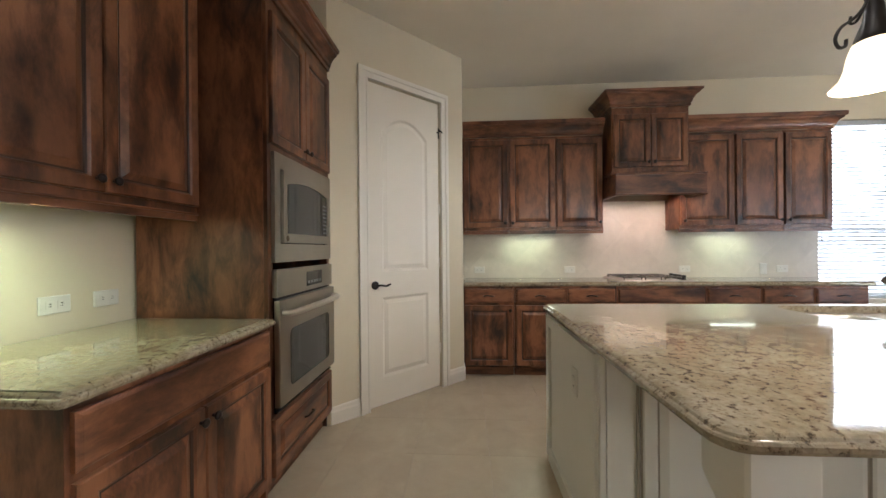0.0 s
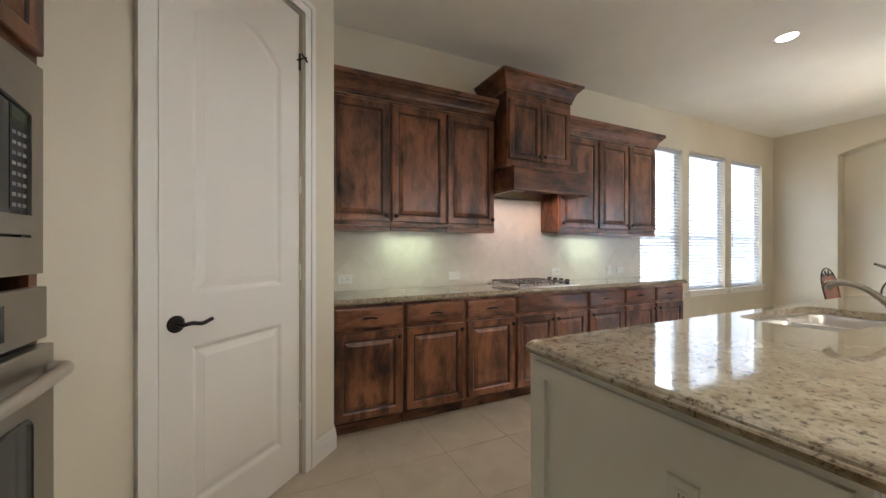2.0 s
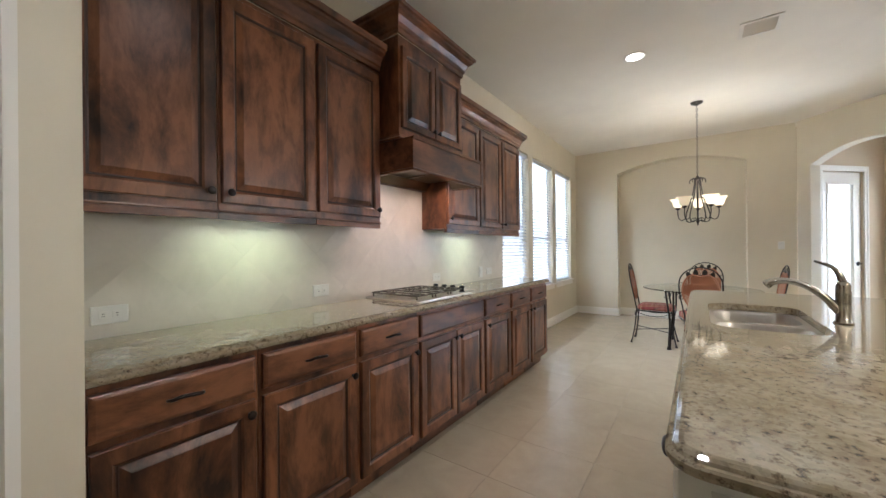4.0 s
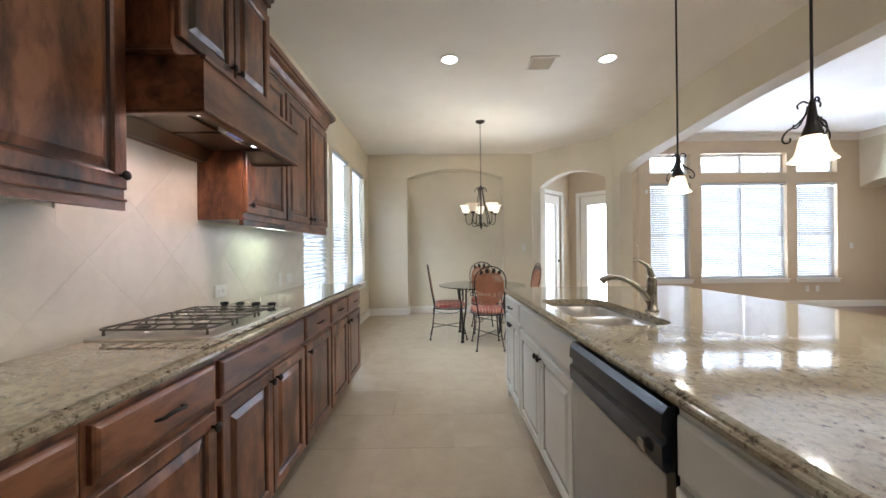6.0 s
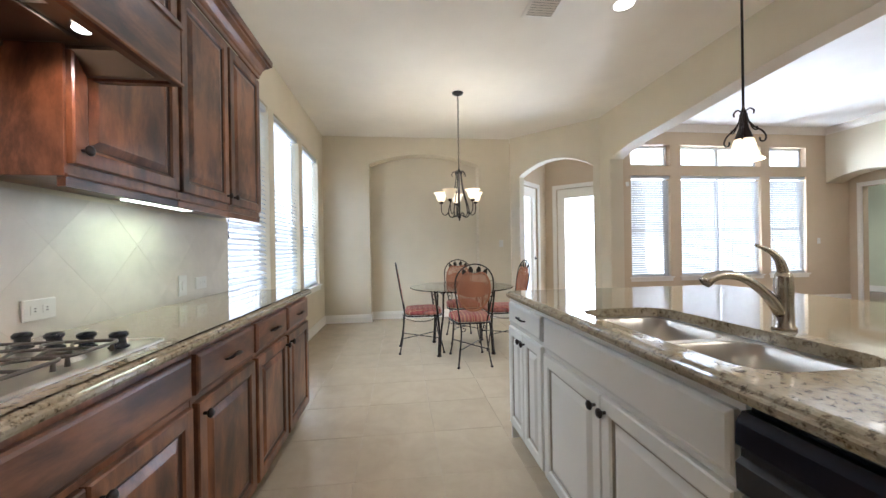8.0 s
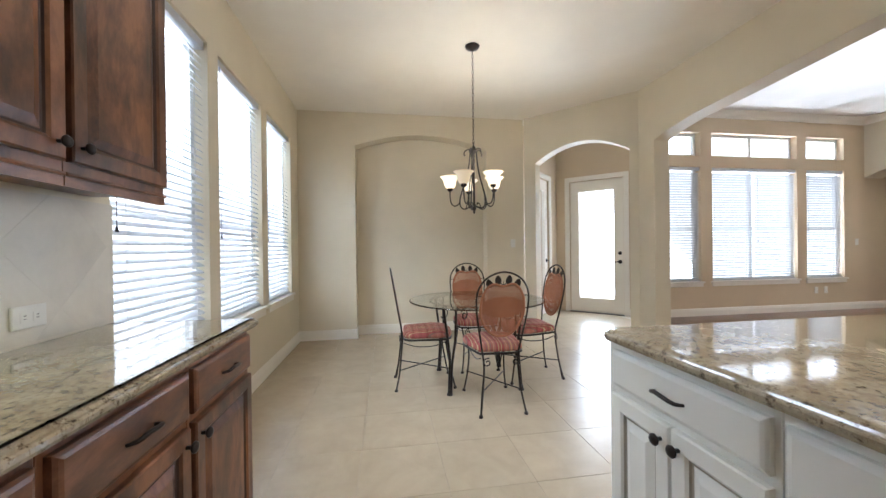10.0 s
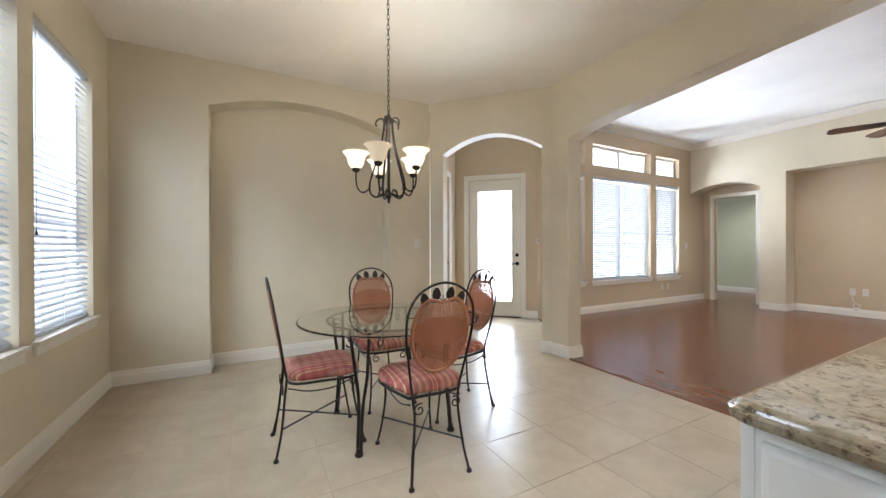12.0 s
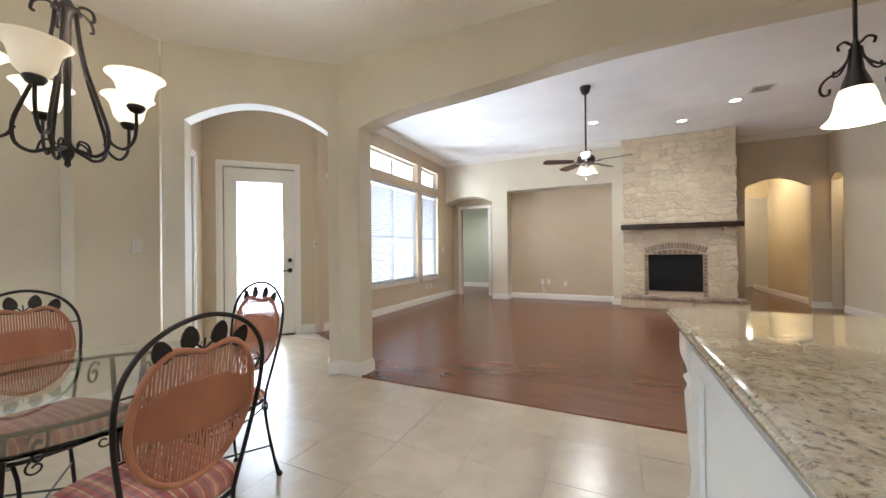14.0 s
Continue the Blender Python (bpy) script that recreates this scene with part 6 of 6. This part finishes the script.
for x in (0.565, 0.578, 0.591):
    bm = bmesh.new()
    tube(bm, [(x, 1.172, 0.02), (x, 1.172, 0.872)], 0.005, 6)
    part("reed", bm, M["glaze"], isl)
bm = bmesh.new()
frame_ring(bm, 1.20, 1.975, 0.06, 0.855, 0.055, -0.451, -0.436)
bmesh.ops.transform(bm, matrix=Matrix(((0, -1, 0, -0.012), (1, 0, 0, 0), (0, 0, 1, 0), (0, 0, 0, 1))), verts=bm.verts)
ep = part("end_frame", bm, M["island"], isl, "white applied frame with a glazed groove")

bm = bmesh.new()
slab(bm, rect(1.10, 1.975, 0.06, 0.855), [rect(1.22, 1.915, 0.12, 0.795)], lambda s, z, d: Vector((3.1515 + d, s, z)), 0.014)
part("end_frame", bm, M["island"], isl, "white applied frame")
for y in (1.125, 1.155, 1.185, 1.90):
    bm = bmesh.new()
    tube(bm, [(3.156, y, 0.13), (3.156, y, 0.785)], 0.004, 6)
    part("reed", bm, M["glaze"], isl)
for y in (1.22, 1.955):
    bm = bmesh.new()
    tube(bm, [(0.434, y, 0.07), (0.434, y, 0.85)], 0.004, 6)
    part("reed", bm, M["glaze"], isl)

# ---- pieces of walls and floors ----
lay_slats()
S2 = 0.305
tw = S2 - 0.0006
c45 = math.sqrt(0.5)
for i in range(-4, 20):
    for j in range(-14, 12):
        u, v = (i + 0.5) * S2, (j + 0.5) * S2
        cx, cz = (u - v) * c45, 0.914 + (u + v) * c45 - 1.2
        if not (-0.4 < cx < 4.0 and 0.6 < cz < 2.1):
            continue
        h = tw / 2
        loop = [(cx + (a - b) * c45, cz + (a + b) * c45) for a, b in ((-h, -h), (h, -h), (h, h), (-h, h))]
        top = 1.80 if 1.5 < cx < 2.1 else 1.399
        lp = clip(clip(clip(clip(loop, -1, 0, 0.057), 1, 0, 3.699), 0, -1, -(ZC + 0.001)), 0, 1, top)
        if top > 1.5:
            lp = clip(clip(lp, -1, 0, -1.394), 1, 0, 2.132) if cz > 1.399 else lp
        tile_piece("tile", lp, lambda a, b, d: (a, YN - 0.009 - d, b), 0.0007, M["splash"], splash, 0.0002)

P_ = 0.4545
tmesh = None
for i in range(-4, 20):
    for j in range(-2, 10):
        x0, y0 = 4.19 + (i - 10) * P_, 1.58 + (j - 4) * P_
        x1, y1 = x0 + P_ - 0.002, y0 + P_ - 0.002
        if x1 < -1.75 or x0 > 8.6 or y0 > YN + 0.05 or y1 < YB - 2.2:
            continue
        lp = rect(x0, x1, y0, y1)
        if x0 < 5.6:
            lp = clip(lp, 0, -1, -(YB + 0.004))
        else:
            lp = clip(lp, -0.574, -1, -2.754)
        if len(lp) == 4 and lp == rect(x0, x1, y0, y1):
            if tmesh is None:
                ob = tile_piece("tile", rect(0, P_ - 0.002, 0, P_ - 0.002), lambda a, b, d: (a, b, -0.0025 + d), 0.0025, M["tile"], floor, 0.0006)
                tmesh = ob.data
            else:
                ob = new("tile", tmesh)
                ob.parent = floor
            ob.location = (x0, y0, 0)
        else:
            tile_piece("tile", lp, lambda a, b, d: (a, b, -0.0025 + d), 0.0025, M["tile"], floor, 0.0006)

bm = bmesh.new()
lp = [(-2.0, -11.2), (8.6, -11.2), (8.6, -2.0), (XE + 0.1, -1.46), (5.86, YB - 0.40), (5.60, YB - 0.13), (-0.4, YB - 0.02), (-0.4, -6.4), (-2.0, -6.4)]
rings(bm, [[(x, y, z) for x, y in lp] for z in (-0.02, -0.0035)], True, True, True)
wood_floor = part("floor_wood", bm, M["plank"], None, "", "structure")
bm = bmesh.new()
sweep(bm, [(5.60, YB - 0.015, 0), (-0.38, YB - 0.015, 0)], [(-0.03, 0.0), (-0.03, 0.004), (-0.015, 0.011), (0.015, 0.011), (0.03, 0.004), (0.03, 0.0)])
sweep(bm, [(XE - 0.02, -1.50, 0), (5.86, YB - 0.42, 0)], [(-0.03, 0.0), (-0.03, 0.004), (-0.015, 0.011), (0.015, 0.011), (0.03, 0.004), (0.03, 0.0)])
part("threshold_strip", bm, M["plank"], None, "", "structure")
rnd = random.Random(8)
PW = 0.127
count = 0
far = bmesh.new()
shared = {}
y = YB - 0.05
row = 0
while y > -11.1:
    x = (-0.4 if y > -6.4 else -1.9) - rnd.uniform(0, 1.0)
    while x < 7.4:
        ln = rnd.choice((0.9, 1.2, 1.5))
        x0, x1, y0, y1 = x, x + ln - 0.0003, y - PW + 0.0003, y
        x += ln
        if x1 < -2.0 or x0 > 7.4 or (y < -6.9 and (x0 > 1.2)):
            continue
        if y > -6.9:
            x0, x1 = max(x0, -0.42 if y > -6.4 else -1.9), min(x1, XE + 0.05)
        if x1 - x0 < 0.05:
            continue
        lpk = rect(x0, x1, y0, y1)
        pieces = [lpk]
        if x1 > 5.6 and y > -1.6:
            pieces = [clip(lpk, 1, 0, 5.6), clip(clip(lpk, -1, 0, -5.6), 0.54, 1, 0.54 * 5.86 + YB - 0.42)]
        if count < 290 and x0 > 0.3 and x1 < 5.6 and y > -6.5 and len(lpk) == 4 and lpk == rect(x0, x1, y0, y1):
            key = round(x1 - x0, 3)
            if key not in shared:
                ob = tile_piece("plank", rect(0, x1 - x0, 0, y1 - y0), lambda a, b, d: (a, b, -0.0035 + d), 0.0055, M["plank"], wood_floor, 0.00008)
                shared[key] = ob.data
            else:
                ob = new("plank", shared[key])
                ob.parent = wood_floor
            ob.location = (x0, y0, 0)
            count += 1
        else:
            for lq in pieces:
                if len(lq) < 3:
                    continue
                vs = [far.verts.new((a, b, 0.002)) for a, b in lq]
                vb = [far.verts.new((a, b, -0.0034)) for a, b in lq]
                far.faces.new(vs)
                for q in range(len(vs)):
                    far.faces.new((vb[q - 1], vb[q], vs[q], vs[q - 1]))
    y -= PW
part("planks_far", far, M["plank"], wood_floor, "", "stuff")

# stones and bricks of the fireplace
rnd = random.Random(11)
cells = []
split_rects(CX0, CX1, 1.70, HL - 0.002, rnd, cells)
split_rects(CX0, 1.72, 0.23, 1.59, rnd, cells)
split_rects(2.81, CX1, 0.23, 1.59, rnd, cells)
split_rects(1.72, 2.81, 1.32, 1.59, rnd, cells)
for x0, x1, z0, z1 in cells:
    lim = (2.81 if x0 >= 2.809 and z1 < 1.60 else CX0, 1.72 if x1 <= 1.721 and z1 < 1.60 else CX1, 1.322 if 1.719 <= x0 < 2.8 and z1 < 1.60 else (1.70 if z0 >= 1.69 else 0.23), HL - 0.002 if z0 >= 1.69 else 1.59)
    stone_piece(x0, x1, z0, z1, CY - 0.03, fp, rnd, proud=rnd.uniform(0.016, 0.034), gap=0.004, lim=lim)
bm = bmesh.new()
box(bm, CX0 - 0.08, CX1 + 0.05, -5.63, CY - 0.031, 0.002, 0.165)
part("hearth", bm, M["mortar"], fp, "raised stone hearth")
x = CX0 - 0.09
while x < CX1 + 0.03:
    w = min(rnd.uniform(0.18, 0.34), CX1 + 0.06 - x)
    stone_piece(x, x + w, 0.003, 0.165, -5.63, fp, rnd, proud=rnd.uniform(0.02, 0.035))
    x += w
nb = 28
for i in range(nb):
    x = CX0 - 0.085 + i * (CX1 - CX0 + 0.14) / nb
    w = (CX1 - CX0 + 0.14) / nb - 0.010
    bm = bmesh.new()
    soft_box(bm, x, x + w, CY + 0.005, -5.595, 0.1655, 0.225 + rnd.uniform(-0.003, 0.003), 0.004)
    part("brick", bm, M["brick"], fp)
for side in (0, 1):
    for i in range(12):
        z = 0.235 + i * 0.070
        x0 = 1.728 if side == 0 else 2.737
        stone_piece(x0, x0 + 0.066, z, z + 0.066, CY - 0.03, fp, rnd, 0.003, 0.036, "brick", "brick", 0.002)
na = 21
for i in range(na):
    f = (i + 0.5) / na
    cx, half = 2.265, 0.50
    x = cx - half + 2 * half * f
    rise = 1.085 + 0.10 * (1 - ((x - cx) / half) ** 2)
    bm = bmesh.new()
    tilt = (x - cx) * 0.9
    soft_box(bm, -0.019, 0.019, CY - 0.03, CY + 0.008, 0.0, 0.115, 0.004)
    bmesh.ops.transform(bm, matrix=Matrix.Translation((x, 0, rise + 0.01)) @ Matrix.Rotation(tilt, 4, "Y"), verts=bm.verts)
    part("brick", bm, M["brick"], fp)
for i in range(9):
    f = (i + 0.5) / 9
    x = 1.87 + 0.79 * f
    hgt = 0.085 * (1 - ((x - 2.265) / 0.5) ** 2)
    stone_piece(x - 0.04, x + 0.04, 1.078, 1.09 + hgt, CY - 0.03, fp, rnd, 0.003, 0.034, "brick", "brick", 0.004)
